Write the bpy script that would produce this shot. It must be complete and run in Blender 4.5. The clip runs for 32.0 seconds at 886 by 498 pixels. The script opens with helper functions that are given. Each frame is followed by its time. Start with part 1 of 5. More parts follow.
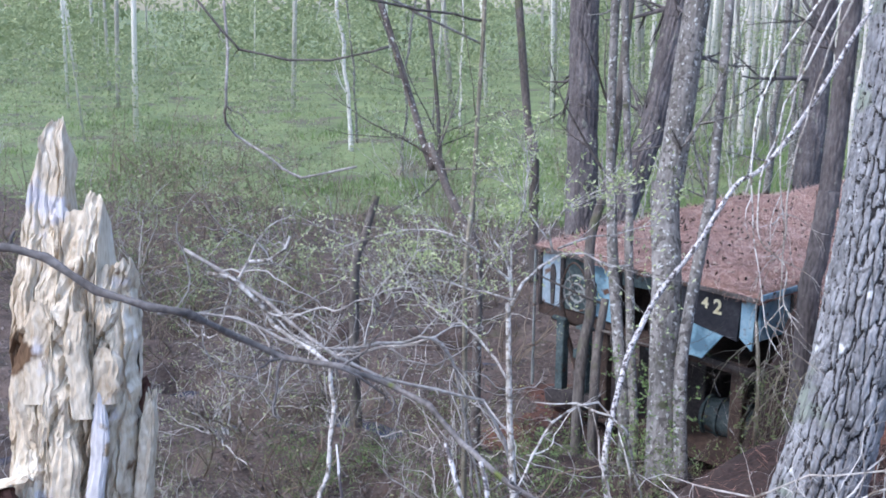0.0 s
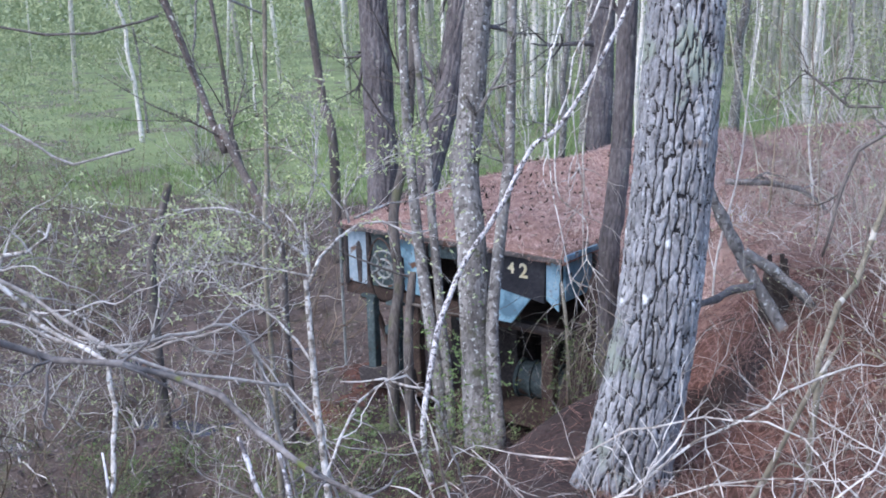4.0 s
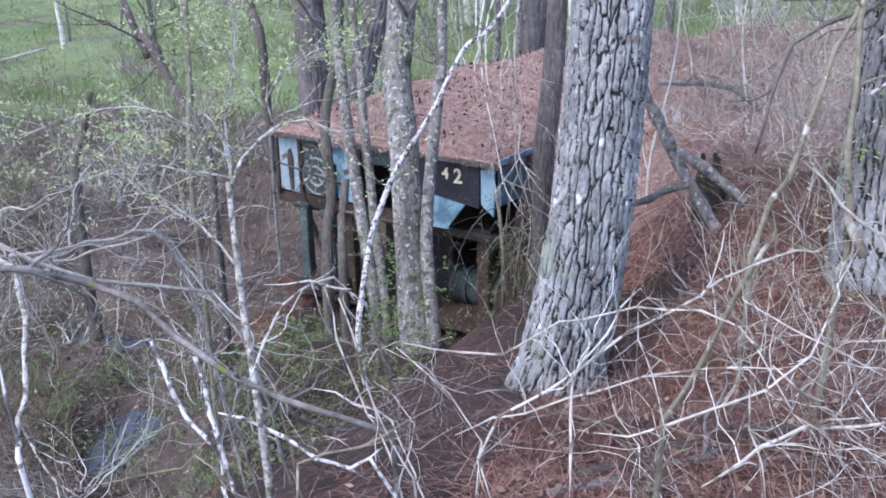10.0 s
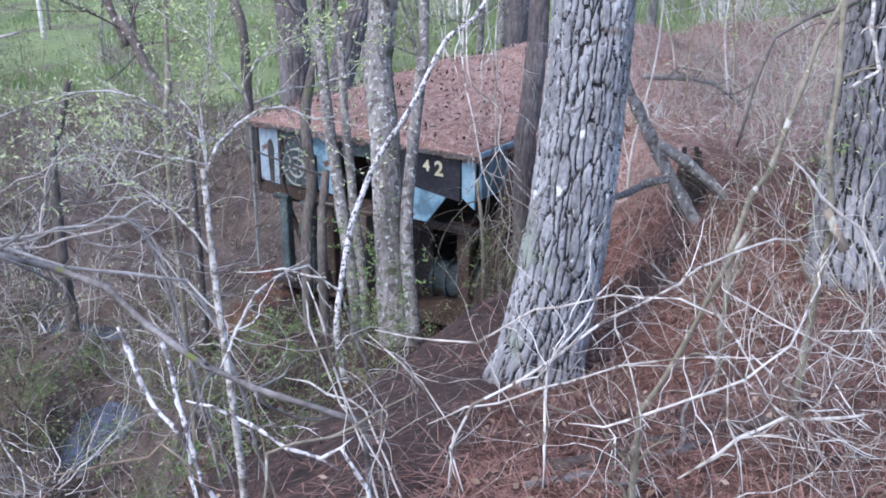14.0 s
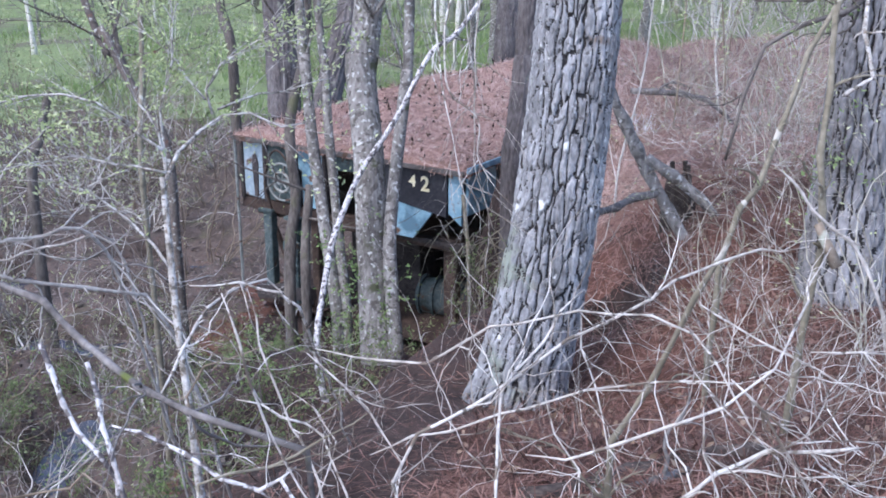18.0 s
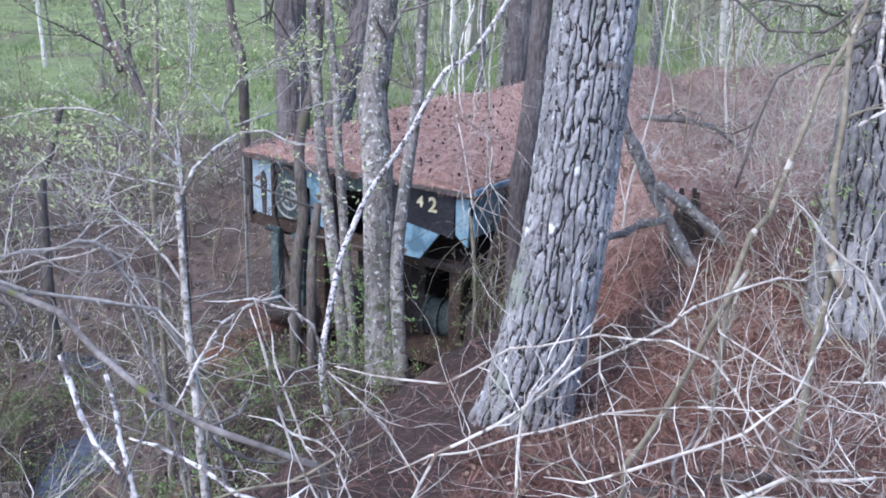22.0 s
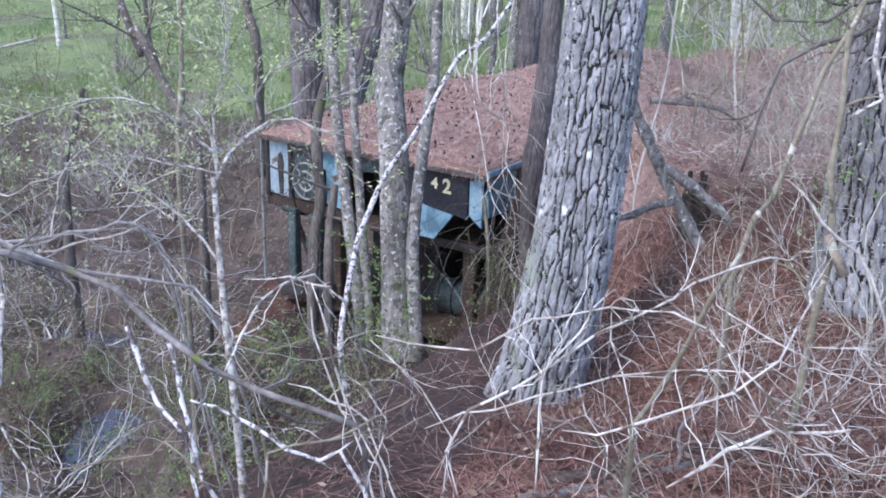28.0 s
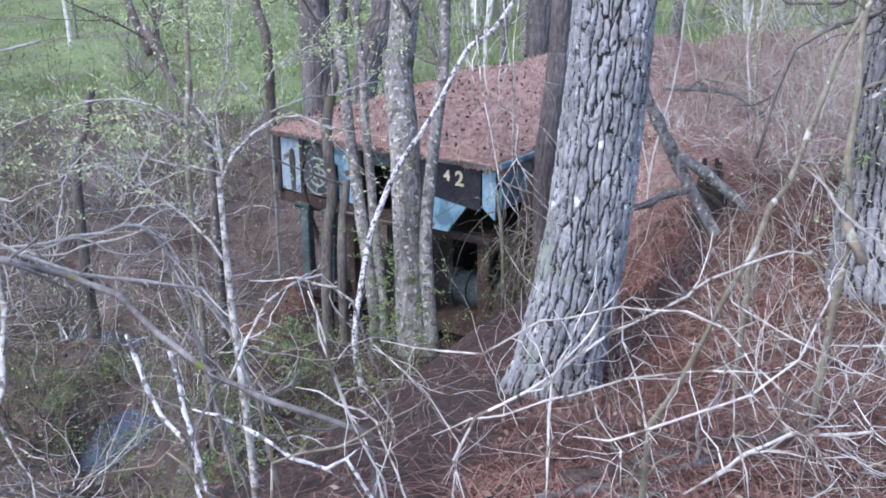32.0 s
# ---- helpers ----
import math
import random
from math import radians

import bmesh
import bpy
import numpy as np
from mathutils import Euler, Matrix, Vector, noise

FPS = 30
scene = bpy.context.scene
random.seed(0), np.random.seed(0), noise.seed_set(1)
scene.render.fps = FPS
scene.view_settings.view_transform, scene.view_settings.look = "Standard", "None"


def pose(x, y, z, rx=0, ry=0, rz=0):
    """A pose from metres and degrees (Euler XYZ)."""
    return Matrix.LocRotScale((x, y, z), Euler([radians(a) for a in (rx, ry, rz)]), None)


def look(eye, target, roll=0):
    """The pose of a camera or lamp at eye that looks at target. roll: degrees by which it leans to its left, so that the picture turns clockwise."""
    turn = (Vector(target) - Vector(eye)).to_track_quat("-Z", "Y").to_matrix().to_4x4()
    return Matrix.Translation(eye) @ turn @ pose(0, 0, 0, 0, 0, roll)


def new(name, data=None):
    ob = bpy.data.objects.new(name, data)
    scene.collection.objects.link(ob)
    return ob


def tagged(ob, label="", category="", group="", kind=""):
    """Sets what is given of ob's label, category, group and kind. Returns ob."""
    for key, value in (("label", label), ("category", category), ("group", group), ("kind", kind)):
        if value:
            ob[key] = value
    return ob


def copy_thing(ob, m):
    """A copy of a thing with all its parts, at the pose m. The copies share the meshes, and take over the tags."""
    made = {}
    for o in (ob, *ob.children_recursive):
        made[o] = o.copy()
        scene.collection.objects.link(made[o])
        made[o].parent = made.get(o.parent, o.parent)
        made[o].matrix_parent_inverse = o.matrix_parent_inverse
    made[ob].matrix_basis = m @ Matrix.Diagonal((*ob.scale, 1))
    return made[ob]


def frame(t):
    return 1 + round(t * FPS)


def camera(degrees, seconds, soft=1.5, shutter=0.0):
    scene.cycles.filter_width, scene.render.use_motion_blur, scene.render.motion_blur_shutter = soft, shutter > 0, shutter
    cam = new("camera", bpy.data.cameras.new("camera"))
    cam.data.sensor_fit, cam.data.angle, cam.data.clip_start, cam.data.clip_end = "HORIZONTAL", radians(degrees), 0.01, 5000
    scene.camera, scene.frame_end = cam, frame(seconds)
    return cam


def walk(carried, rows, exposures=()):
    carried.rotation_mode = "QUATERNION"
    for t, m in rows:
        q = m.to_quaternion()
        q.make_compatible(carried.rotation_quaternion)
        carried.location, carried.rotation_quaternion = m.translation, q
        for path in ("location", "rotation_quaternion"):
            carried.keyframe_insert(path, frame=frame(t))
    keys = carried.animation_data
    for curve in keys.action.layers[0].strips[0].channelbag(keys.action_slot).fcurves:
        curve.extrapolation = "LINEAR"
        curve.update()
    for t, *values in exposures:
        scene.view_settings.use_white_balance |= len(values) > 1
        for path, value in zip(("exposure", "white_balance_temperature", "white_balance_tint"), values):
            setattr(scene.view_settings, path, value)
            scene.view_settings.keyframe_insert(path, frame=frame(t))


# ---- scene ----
cam = camera(45.0, 32.0, soft=1.8)
WALK = [
    (0, -0.0288, -0.3241, 4.5562, 77.439, -0.509, 13.693),
    (0.5, -0.0372, -0.3007, 4.5339, 77.397, 0.452, 10.594),
    (1, -0.0322, -0.2617, 4.5074, 77.683, 0.380, 8.666),
    (1.5, -0.0138, -0.1647, 4.4718, 76.994, -0.571, 5.597),
    (2, -0.0021, -0.1332, 4.4736, 76.794, -0.107, 4.364),
    (2.5, -0.0072, -0.1144, 4.4766, 76.867, 0.326, 4.280),
    (4.5, -0.0195, -0.0895, 4.4524, 75.660, 1.481, 2.433),
    (5, -0.0208, -0.0506, 4.4086, 72.413, 0.252, 2.036),
    (5.5, -0.0167, -0.0446, 4.4025, 72.689, -0.617, 1.544),
    (6, -0.0095, -0.0375, 4.4080, 73.718, -0.080, 1.041),
    (6.5, -0.0024, -0.0233, 4.4073, 73.008, 0.465, 0.079),
    (7, -0.0046, -0.0211, 4.4075, 72.831, 0.438, -0.296),
    (7.5, -0.0061, -0.0216, 4.4061, 72.528, 0.774, -0.449),
    (8, -0.0021, -0.0124, 4.4044, 72.439, 0.665, -0.344),
    (8.5, -0.0002, -0.0052, 4.4058, 72.441, 0.738, -0.288),
    (9, 0.0000, 0.0000, 4.4000, 72.000, 0.317, -0.103),
    (9.5, 0.0037, 0.0004, 4.4014, 71.709, 0.943, -0.370),
    (10, 0.0049, -0.0028, 4.4010, 71.468, 1.325, -0.733),
    (10.5, 0.0073, -0.0027, 4.4003, 71.533, 1.016, -0.685),
    (11, 0.0109, 0.0046, 4.3973, 71.552, 1.121, -1.066),
    (11.5, 0.0122, 0.0087, 4.3940, 71.481, 0.987, -1.102),
    (12, 0.0142, 0.0137, 4.3883, 71.350, 1.441, -1.429),
    (12.5, 0.0158, 0.0278, 4.3815, 71.117, 0.950, -1.446),
    (13, 0.0181, 0.0337, 4.3807, 70.992, 1.209, -1.713),
    (13.5, 0.0176, 0.0324, 4.3802, 70.985, 0.997, -1.714),
    (15.5, 0.0464, 0.1207, 4.3225, 72.783, -0.853, -0.590),
    (16, 0.0902, 0.1836, 4.3166, 73.154, 0.752, -1.972),
    (16.5, 0.0963, 0.1966, 4.3103, 72.922, 0.891, -2.189),
    (17, 0.1007, 0.2063, 4.3042, 72.610, 0.338, -2.042),
    (17.5, 0.0989, 0.2083, 4.2994, 72.355, 0.206, -1.902),
    (18, 0.0921, 0.2015, 4.3006, 72.130, 0.085, -1.720),
    (18.5, 0.0889, 0.2060, 4.2928, 71.931, -0.161, -1.652),
    (19, 0.0722, 0.2031, 4.2895, 71.550, -0.505, -1.393),
    (19.5, 0.0646, 0.1955, 4.2920, 71.476, -0.651, -0.946),
    (20, 0.0674, 0.1911, 4.2967, 71.678, -0.492, -0.968),
    (20.5, 0.0672, 0.1786, 4.3046, 72.122, -0.659, -0.934),
    (21, 0.0677, 0.1720, 4.3080, 72.550, -0.684, -1.067),
    (21.5, 0.0669, 0.1723, 4.3096, 72.967, -1.332, -1.105),
    (22, 0.0633, 0.1870, 4.3055, 73.255, -1.140, -1.153),
    (22.5, 0.0681, 0.2070, 4.2967, 73.195, -1.013, -1.001),
    (23, 0.0725, 0.2095, 4.2939, 72.892, -0.721, -1.093),
    (23.5, 0.0708, 0.2056, 4.2970, 72.717, -0.753, -1.100),
    (24, 0.0662, 0.1936, 4.3026, 72.761, -0.758, -1.088),
    (24.5, 0.0555, 0.1220, 4.3365, 73.067, -1.201, -1.560),
    (26.5, 0.0245, -0.0359, 4.4137, 73.512, -0.808, -1.026),
    (27, 0.0331, -0.0524, 4.4077, 71.809, 0.047, -1.347),
    (27.5, 0.0315, -0.0549, 4.3967, 71.828, -0.355, -1.142),
    (28, 0.0248, -0.0188, 4.3718, 72.178, -0.982, -0.619),
    (28.5, 0.0278, 0.0341, 4.3419, 71.559, -0.895, -0.790),
    (29, 0.0416, 0.0586, 4.3381, 71.324, -0.270, -1.621),
    (29.5, 0.0421, 0.0707, 4.3408, 71.358, -1.820, -0.643),
    (30, 0.0398, 0.0679, 4.3415, 71.358, -1.278, 0.349),
    (30.5, 0.0461, 0.0707, 4.3640, 73.620, -0.344, -0.511),
    (31, 0.0384, 0.0655, 4.3737, 74.436, -0.084, -0.535),
    (31.5, 0.0381, 0.0554, 4.3637, 71.205, 0.083, -0.144),
    (32, 0.0466, 0.0452, 4.3680, 71.708, 0.474, -0.185),
]
walk(cam, [(t, pose(*place)) for t, *place in WALK], exposures=[(0, 1.47, 6050, 13), (3, 1.46, 6050, 13), (5, 1.45, 6050, 14), (7, 1.54, 6050, 14), (32, 1.54, 6050, 14)])

# world: even skylight late in the day, the sun low and veiled
world = bpy.data.worlds.new("world")
scene.world = world
world.use_nodes = True
wn = world.node_tree.nodes
sky = wn.new("ShaderNodeTexSky")
sky.sky_type = "NISHITA"
sky.sun_disc = False
sky.sun_elevation = radians(55)
sky.sun_rotation = radians(230)
sky.air_density, sky.dust_density, sky.ozone_density = 1.0, 2.0, 1.5
wn["Background"].inputs[1].default_value = 0.15
world.node_tree.links.new(sky.outputs[0], wn["Background"].inputs[0])
sun = new("sun", bpy.data.lights.new("sun", "SUN"))
sun.data.energy, sun.data.angle, sun.data.color = 0.55, radians(25), (1.0, 0.95, 0.88)
sun.matrix_world = look((-6, -5, 14), (0, 0, 0))


# ---------- materials ----------
def material(name, colors, scale=8.0, rough=0.9, bump=0.4, stretch=(1, 1, 1), fine=60.0, metal=0.0, per_piece=0.0, island=0.0,
             detail=6.0, spots=None, soft=0.06, distance=0.02):
    """Two noises (broad and fine) mixed over a ramp of colours, with relief; spots: (colour, scale, threshold) of a patchy overlay."""
    m = bpy.data.materials.new(name)
    m.use_nodes = True
    nt = m.node_tree
    n, l = nt.nodes, nt.links
    b = n["Principled BSDF"]
    b.inputs["Roughness"].default_value = rough
    b.inputs["Metallic"].default_value = metal
    b.inputs["Specular IOR Level"].default_value = 0.25
    co = n.new("ShaderNodeTexCoord")
    mp = n.new("ShaderNodeMapping")
    mp.inputs["Scale"].default_value = stretch
    l.new(co.outputs["Object"], mp.inputs[0])
    a, f = n.new("ShaderNodeTexNoise"), n.new("ShaderNodeTexNoise")
    a.inputs["Scale"].default_value, a.inputs["Detail"].default_value = scale, detail
    f.inputs["Scale"].default_value, f.inputs["Detail"].default_value = fine, 4.0
    l.new(mp.outputs[0], a.inputs["Vector"])
    l.new(mp.outputs[0], f.inputs["Vector"])
    mix = n.new("ShaderNodeMath")
    mix.operation = "MULTIPLY_ADD"
    mix.inputs[1].default_value = 0.45
    l.new(f.outputs[0], mix.inputs[0])
    half = n.new("ShaderNodeMath")
    half.operation = "MULTIPLY"
    half.inputs[1].default_value = 0.55
    l.new(a.outputs[0], half.inputs[0])
    l.new(half.outputs[0], mix.inputs[2])
    value = mix.outputs[0]
    if per_piece or island:
        src = n.new("ShaderNodeObjectInfo").outputs["Random"] if per_piece else n.new("ShaderNodeNewGeometry").outputs["Random Per Island"]
        sh = n.new("ShaderNodeMath")
        sh.operation = "MULTIPLY_ADD"
        sh.inputs[1].default_value = per_piece or island
        l.new(src, sh.inputs[0])
        ad = n.new("ShaderNodeMath")
        ad.operation = "SUBTRACT"
        l.new(value, ad.inputs[0])
        ad.inputs[1].default_value = (per_piece or island) / 2
        l.new(ad.outputs[0], sh.inputs[2])
        value = sh.outputs[0]
    ramp = n.new("ShaderNodeValToRGB")
    els = ramp.color_ramp.elements
    lo, hi = 0.32, 0.68
    els[0].position, els[0].color = lo, (*colors[0], 1)
    els[1].position, els[1].color = hi, (*colors[-1], 1)
    for i, c in enumerate(colors[1:-1]):
        e = els.new(lo + (hi - lo) * (i + 1) / (len(colors) - 1))
        e.color = (*c, 1)
    l.new(value, ramp.inputs[0])
    out = ramp.outputs[0]
    for color, sc, cut in spots or []:
        s = n.new("ShaderNodeTexNoise")
        s.inputs["Scale"].default_value, s.inputs["Detail"].default_value = sc, 5.0
        l.new(co.outputs["Object"], s.inputs["Vector"])
        r = n.new("ShaderNodeValToRGB")
        r.color_ramp.elements[0].position, r.color_ramp.elements[1].position = cut, cut + soft
        l.new(s.outputs[0], r.inputs[0])
        mx = n.new("ShaderNodeMix")
        mx.data_type = "RGBA"
        l.new(r.outputs[0], mx.inputs[0])
        l.new(out, mx.inputs[6])
        mx.inputs[7].default_value = (*color, 1)
        out = mx.outputs[2]
    l.new(out, b.inputs["Base Color"])
    if bump:
        bp = n.new("ShaderNodeBump")
        bp.inputs["Strength"].default_value, bp.inputs["Distance"].default_value = bump, distance
        l.new(mix.outputs[0], bp.inputs["Height"])
        l.new(bp.outputs[0], b.inputs["Normal"])
    return m


def leaf_material(name, colors):
    m = material(name, colors, scale=1.3, fine=9.0, rough=0.6, bump=0.0, island=0.3)
    b = m.node_tree.nodes["Principled BSDF"]
    b.inputs["Transmission Weight"].default_value = 0.0
    b.inputs["Subsurface Weight"].default_value = 0.0
    t = m.node_tree.nodes.new("ShaderNodeBsdfTranslucent")
    mx = m.node_tree.nodes.new("ShaderNodeMixShader")
    mx.inputs[0].default_value = 0.35
    src = b.inputs["Base Color"].links[0].from_socket
    m.node_tree.links.new(src, t.inputs[0])
    m.node_tree.links.new(b.outputs[0], mx.inputs[1])
    m.node_tree.links.new(t.outputs[0], mx.inputs[2])
    m.node_tree.links.new(mx.outputs[0], m.node_tree.nodes["Material Output"].inputs[0])
    return m


M_GROUND = material("needle_floor", [(0.034, 0.02, 0.016), (0.085, 0.041, 0.03), (0.145, 0.067, 0.048), (0.105, 0.056, 0.04)], scale=2.2, fine=34,
                    bump=0.7, spots=[((0.07, 0.055, 0.04), 0.8, 0.56), ((0.03, 0.022, 0.018), 2.6, 0.55), ((0.16, 0.14, 0.12), 17, 0.68)], distance=0.05, soft=0.2)
M_LEAFLITTER = material("grey_leaf_litter", [(0.028, 0.021, 0.018), (0.068, 0.051, 0.043), (0.125, 0.098, 0.085), (0.08, 0.05, 0.039)], scale=3, fine=30, bump=0.7,
                        spots=[((0.085, 0.09, 0.05), 2.6, 0.58), ((0.02, 0.016, 0.014), 5, 0.58)], distance=0.05, soft=0.2)
# roof needles are dried pale; on the bank top the paleness paints in haze
M_PALENEEDLE = material("pale_dried_hazed_needles", [(0.19, 0.117, 0.097), (0.36, 0.225, 0.186), (0.51, 0.34, 0.285), (0.62, 0.47, 0.42)], scale=1.2, fine=22, bump=0, island=0.5, rough=0.75)
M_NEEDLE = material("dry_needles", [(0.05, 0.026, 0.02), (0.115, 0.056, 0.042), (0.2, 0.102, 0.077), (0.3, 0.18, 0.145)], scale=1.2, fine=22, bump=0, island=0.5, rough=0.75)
# soil brown pushed darker, with the hollow's shade painted into it
M_SOIL = material("shaded_damp_soil", [(0.012, 0.008, 0.007), (0.028, 0.018, 0.015), (0.055, 0.036, 0.03), (0.035, 0.021, 0.018)], scale=3, fine=32, bump=0.7, distance=0.05)
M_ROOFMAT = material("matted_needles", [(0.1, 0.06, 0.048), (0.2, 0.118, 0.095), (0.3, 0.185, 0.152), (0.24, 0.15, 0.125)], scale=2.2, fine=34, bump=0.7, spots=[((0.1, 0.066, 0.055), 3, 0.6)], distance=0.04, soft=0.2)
M_MEADOW = material("meadow", [(0.08, 0.1, 0.05), (0.16, 0.205, 0.09), (0.23, 0.28, 0.125)], scale=0.35, fine=9, bump=0.4,
                    spots=[((0.13, 0.125, 0.085), 0.45, 0.56), ((0.1, 0.09, 0.075), 1.3, 0.62)])
M_PINE = material("pine_bark", [(0.092, 0.092, 0.095), (0.245, 0.248, 0.257), (0.455, 0.461, 0.475)], scale=9, fine=70, stretch=(1, 1, 0.3), bump=0.9, rough=0.95,
                  spots=[((0.17, 0.14, 0.125), 6, 0.66), ((0.66, 0.68, 0.68), 13, 0.66), ((0.24, 0.27, 0.23), 3, 0.62), ((0.1, 0.098, 0.1), 24, 0.6)], distance=0.014)
# inner bark colour, taken darker to paint the furrows' shade
M_FISSURESHADE = material("shaded_bark_fissure", [(0.022, 0.02, 0.021), (0.045, 0.042, 0.043), (0.085, 0.08, 0.08)], scale=9, fine=60, bump=0.4, distance=0.006)
M_PINEDARK = material("dark_pine_bark", [(0.085, 0.082, 0.083), (0.21, 0.206, 0.211), (0.38, 0.375, 0.38)], scale=5, fine=50, stretch=(1, 1, 0.35), bump=0.5, rough=0.95,
                      spots=[((0.16, 0.11, 0.085), 4, 0.62), ((0.3, 0.32, 0.26), 6, 0.66)], distance=0.012)
M_FARPINE = material("brown_grey_bark", [(0.05, 0.044, 0.045), (0.115, 0.103, 0.104), (0.2, 0.185, 0.185)], scale=5, fine=40, stretch=(1, 1, 0.3), bump=0.6, rough=0.95,
                     spots=[((0.22, 0.22, 0.19), 7, 0.64)], distance=0.012)
M_STICK = material("white_stick_bark", [(0.3, 0.28, 0.27), (0.6, 0.59, 0.6), (0.8, 0.8, 0.8)], scale=30, fine=90, bump=0.2, spots=[((0.09, 0.08, 0.085), 24, 0.52), ((0.16, 0.145, 0.14), 60, 0.54)], distance=0.002)
M_DARKBARK = material("dark_bark", [(0.04, 0.036, 0.034), (0.12, 0.105, 0.095), (0.2, 0.18, 0.165)], scale=7, fine=45, stretch=(1, 1, 0.25), bump=0.8, rough=0.95,
                      spots=[((0.11, 0.11, 0.07), 3, 0.6)], distance=0.02)
M_GREYBARK = material("grey_bark", [(0.085, 0.077, 0.07), (0.2, 0.188, 0.177), (0.35, 0.334, 0.318)], scale=7, fine=42, stretch=(1, 1, 0.35), bump=0.9, rough=0.95,
                      spots=[((0.1, 0.092, 0.085), 22, 0.54), ((0.5, 0.51, 0.49), 26, 0.6), ((0.085, 0.09, 0.055), 8, 0.62), ((0.66, 0.67, 0.66), 40, 0.66)], distance=0.016)
M_BIRCH = material("pale_bark", [(0.16, 0.147, 0.13), (0.43, 0.41, 0.385), (0.7, 0.69, 0.67)], scale=14, fine=60, bump=0.3, rough=0.85,
                   spots=[((0.11, 0.097, 0.08), 36, 0.53), ((0.2, 0.17, 0.14), 75, 0.54)], distance=0.004, soft=0.1)
M_MOTTLED = material("flaking_bark", [(0.06, 0.05, 0.045), (0.13, 0.11, 0.1), (0.22, 0.2, 0.18)], scale=7, fine=40, bump=0.6, rough=0.95, spots=[((0.5, 0.5, 0.47), 24, 0.6), ((0.16, 0.1, 0.08), 14, 0.6)], distance=0.01)
M_TWIG = material("twig", [(0.2, 0.175, 0.15), (0.45, 0.42, 0.385), (0.72, 0.7, 0.66)], scale=9, fine=60, bump=0.3, island=0.3, spots=[((0.17, 0.14, 0.115), 22, 0.55), ((0.13, 0.115, 0.1), 60, 0.6)], distance=0.003)
M_GREYTWIG = material("grey_twig", [(0.14, 0.128, 0.115), (0.29, 0.268, 0.248), (0.48, 0.46, 0.44)], scale=9, fine=50, bump=0.2, island=0.4, distance=0.003)
M_PALETWIG = material("pale_twig", [(0.28, 0.255, 0.23), (0.48, 0.455, 0.43), (0.68, 0.66, 0.63)], scale=9, fine=50, bump=0.2, island=0.4, distance=0.003)
M_OLIVETWIG = material("olive_twig", [(0.22, 0.2, 0.155), (0.4, 0.375, 0.3), (0.58, 0.555, 0.47)], scale=9, fine=50, bump=0.2, island=0.4, distance=0.003)
M_BROWNTWIG = material("brown_twig", [(0.1, 0.075, 0.055), (0.2, 0.16, 0.12), (0.31, 0.255, 0.2)], scale=9, fine=50, bump=0.2, island=0.4, distance=0.003)
M_LEAF = leaf_material("young_leaves", [(0.29, 0.36, 0.15), (0.46, 0.53, 0.27), (0.6, 0.64, 0.4)])
M_FARLEAF = leaf_material("distant_leaves", [(0.2, 0.24, 0.125), (0.29, 0.34, 0.175), (0.38, 0.425, 0.25)])
M_LEAF2 = leaf_material("undergrowth_leaves", [(0.1, 0.14, 0.055), (0.165, 0.215, 0.09), (0.25, 0.3, 0.14)])
M_WEED = leaf_material("weed_leaves", [(0.12, 0.2, 0.07), (0.2, 0.3, 0.11), (0.29, 0.38, 0.17)])
M_GRASS = leaf_material("grass_blades", [(0.155, 0.22, 0.085), (0.25, 0.345, 0.125), (0.35, 0.44, 0.19)])
M_DEADLEAF = material("dead_leaves", [(0.1, 0.065, 0.045), (0.2, 0.14, 0.1), (0.32, 0.245, 0.19)], scale=2, fine=20, bump=0, island=0.4)
M_SCRAP = material("mixed_dead_leaves", [(0.035, 0.025, 0.022), (0.12, 0.08, 0.065), (0.42, 0.34, 0.29)], scale=2, fine=20, bump=0, island=0.8)
M_WETLEAF = material("sodden_leaves", [(0.03, 0.024, 0.022), (0.09, 0.07, 0.06), (0.2, 0.165, 0.15)], scale=2, fine=20, bump=0, island=0.7, rough=0.6)
M_NEEDLEGREEN = leaf_material("green_needles", [(0.03, 0.06, 0.02), (0.06, 0.1, 0.03), (0.09, 0.13, 0.04)])
M_BLUE = material("faded_blue_paint", [(0.15, 0.28, 0.37), (0.23, 0.39, 0.49), (0.35, 0.49, 0.57)], scale=3, fine=25, rough=0.6, bump=0.15,
                  spots=[((0.11, 0.2, 0.26), 2.6, 0.56), ((0.14, 0.08, 0.055), 5.5, 0.6), ((0.1, 0.07, 0.05), 22, 0.66)])
M_PALEBLUE = material("bleached_blue_paint", [(0.24, 0.31, 0.36), (0.36, 0.44, 0.5), (0.5, 0.57, 0.62)], scale=3, fine=25, rough=0.65, bump=0.15,
                      spots=[((0.2, 0.26, 0.3), 3, 0.56), ((0.15, 0.1, 0.075), 6, 0.62), ((0.1, 0.08, 0.06), 22, 0.66)])
M_TEAL = material("weathered_teal_paint", [(0.032, 0.045, 0.046), (0.072, 0.098, 0.1), (0.14, 0.172, 0.17)], scale=4, fine=30, rough=0.75, bump=0.2,
                  spots=[((0.075, 0.055, 0.045), 7, 0.6)])
M_BLACK = material("black_paint", [(0.013, 0.014, 0.02), (0.027, 0.028, 0.036), (0.055, 0.055, 0.063)], scale=4, fine=30, rough=0.6, bump=0.1)
M_RUST = material("rusted_steel", [(0.03, 0.022, 0.019), (0.065, 0.045, 0.037), (0.12, 0.083, 0.068)], scale=6, fine=45, rough=0.9, bump=0.5, distance=0.006)
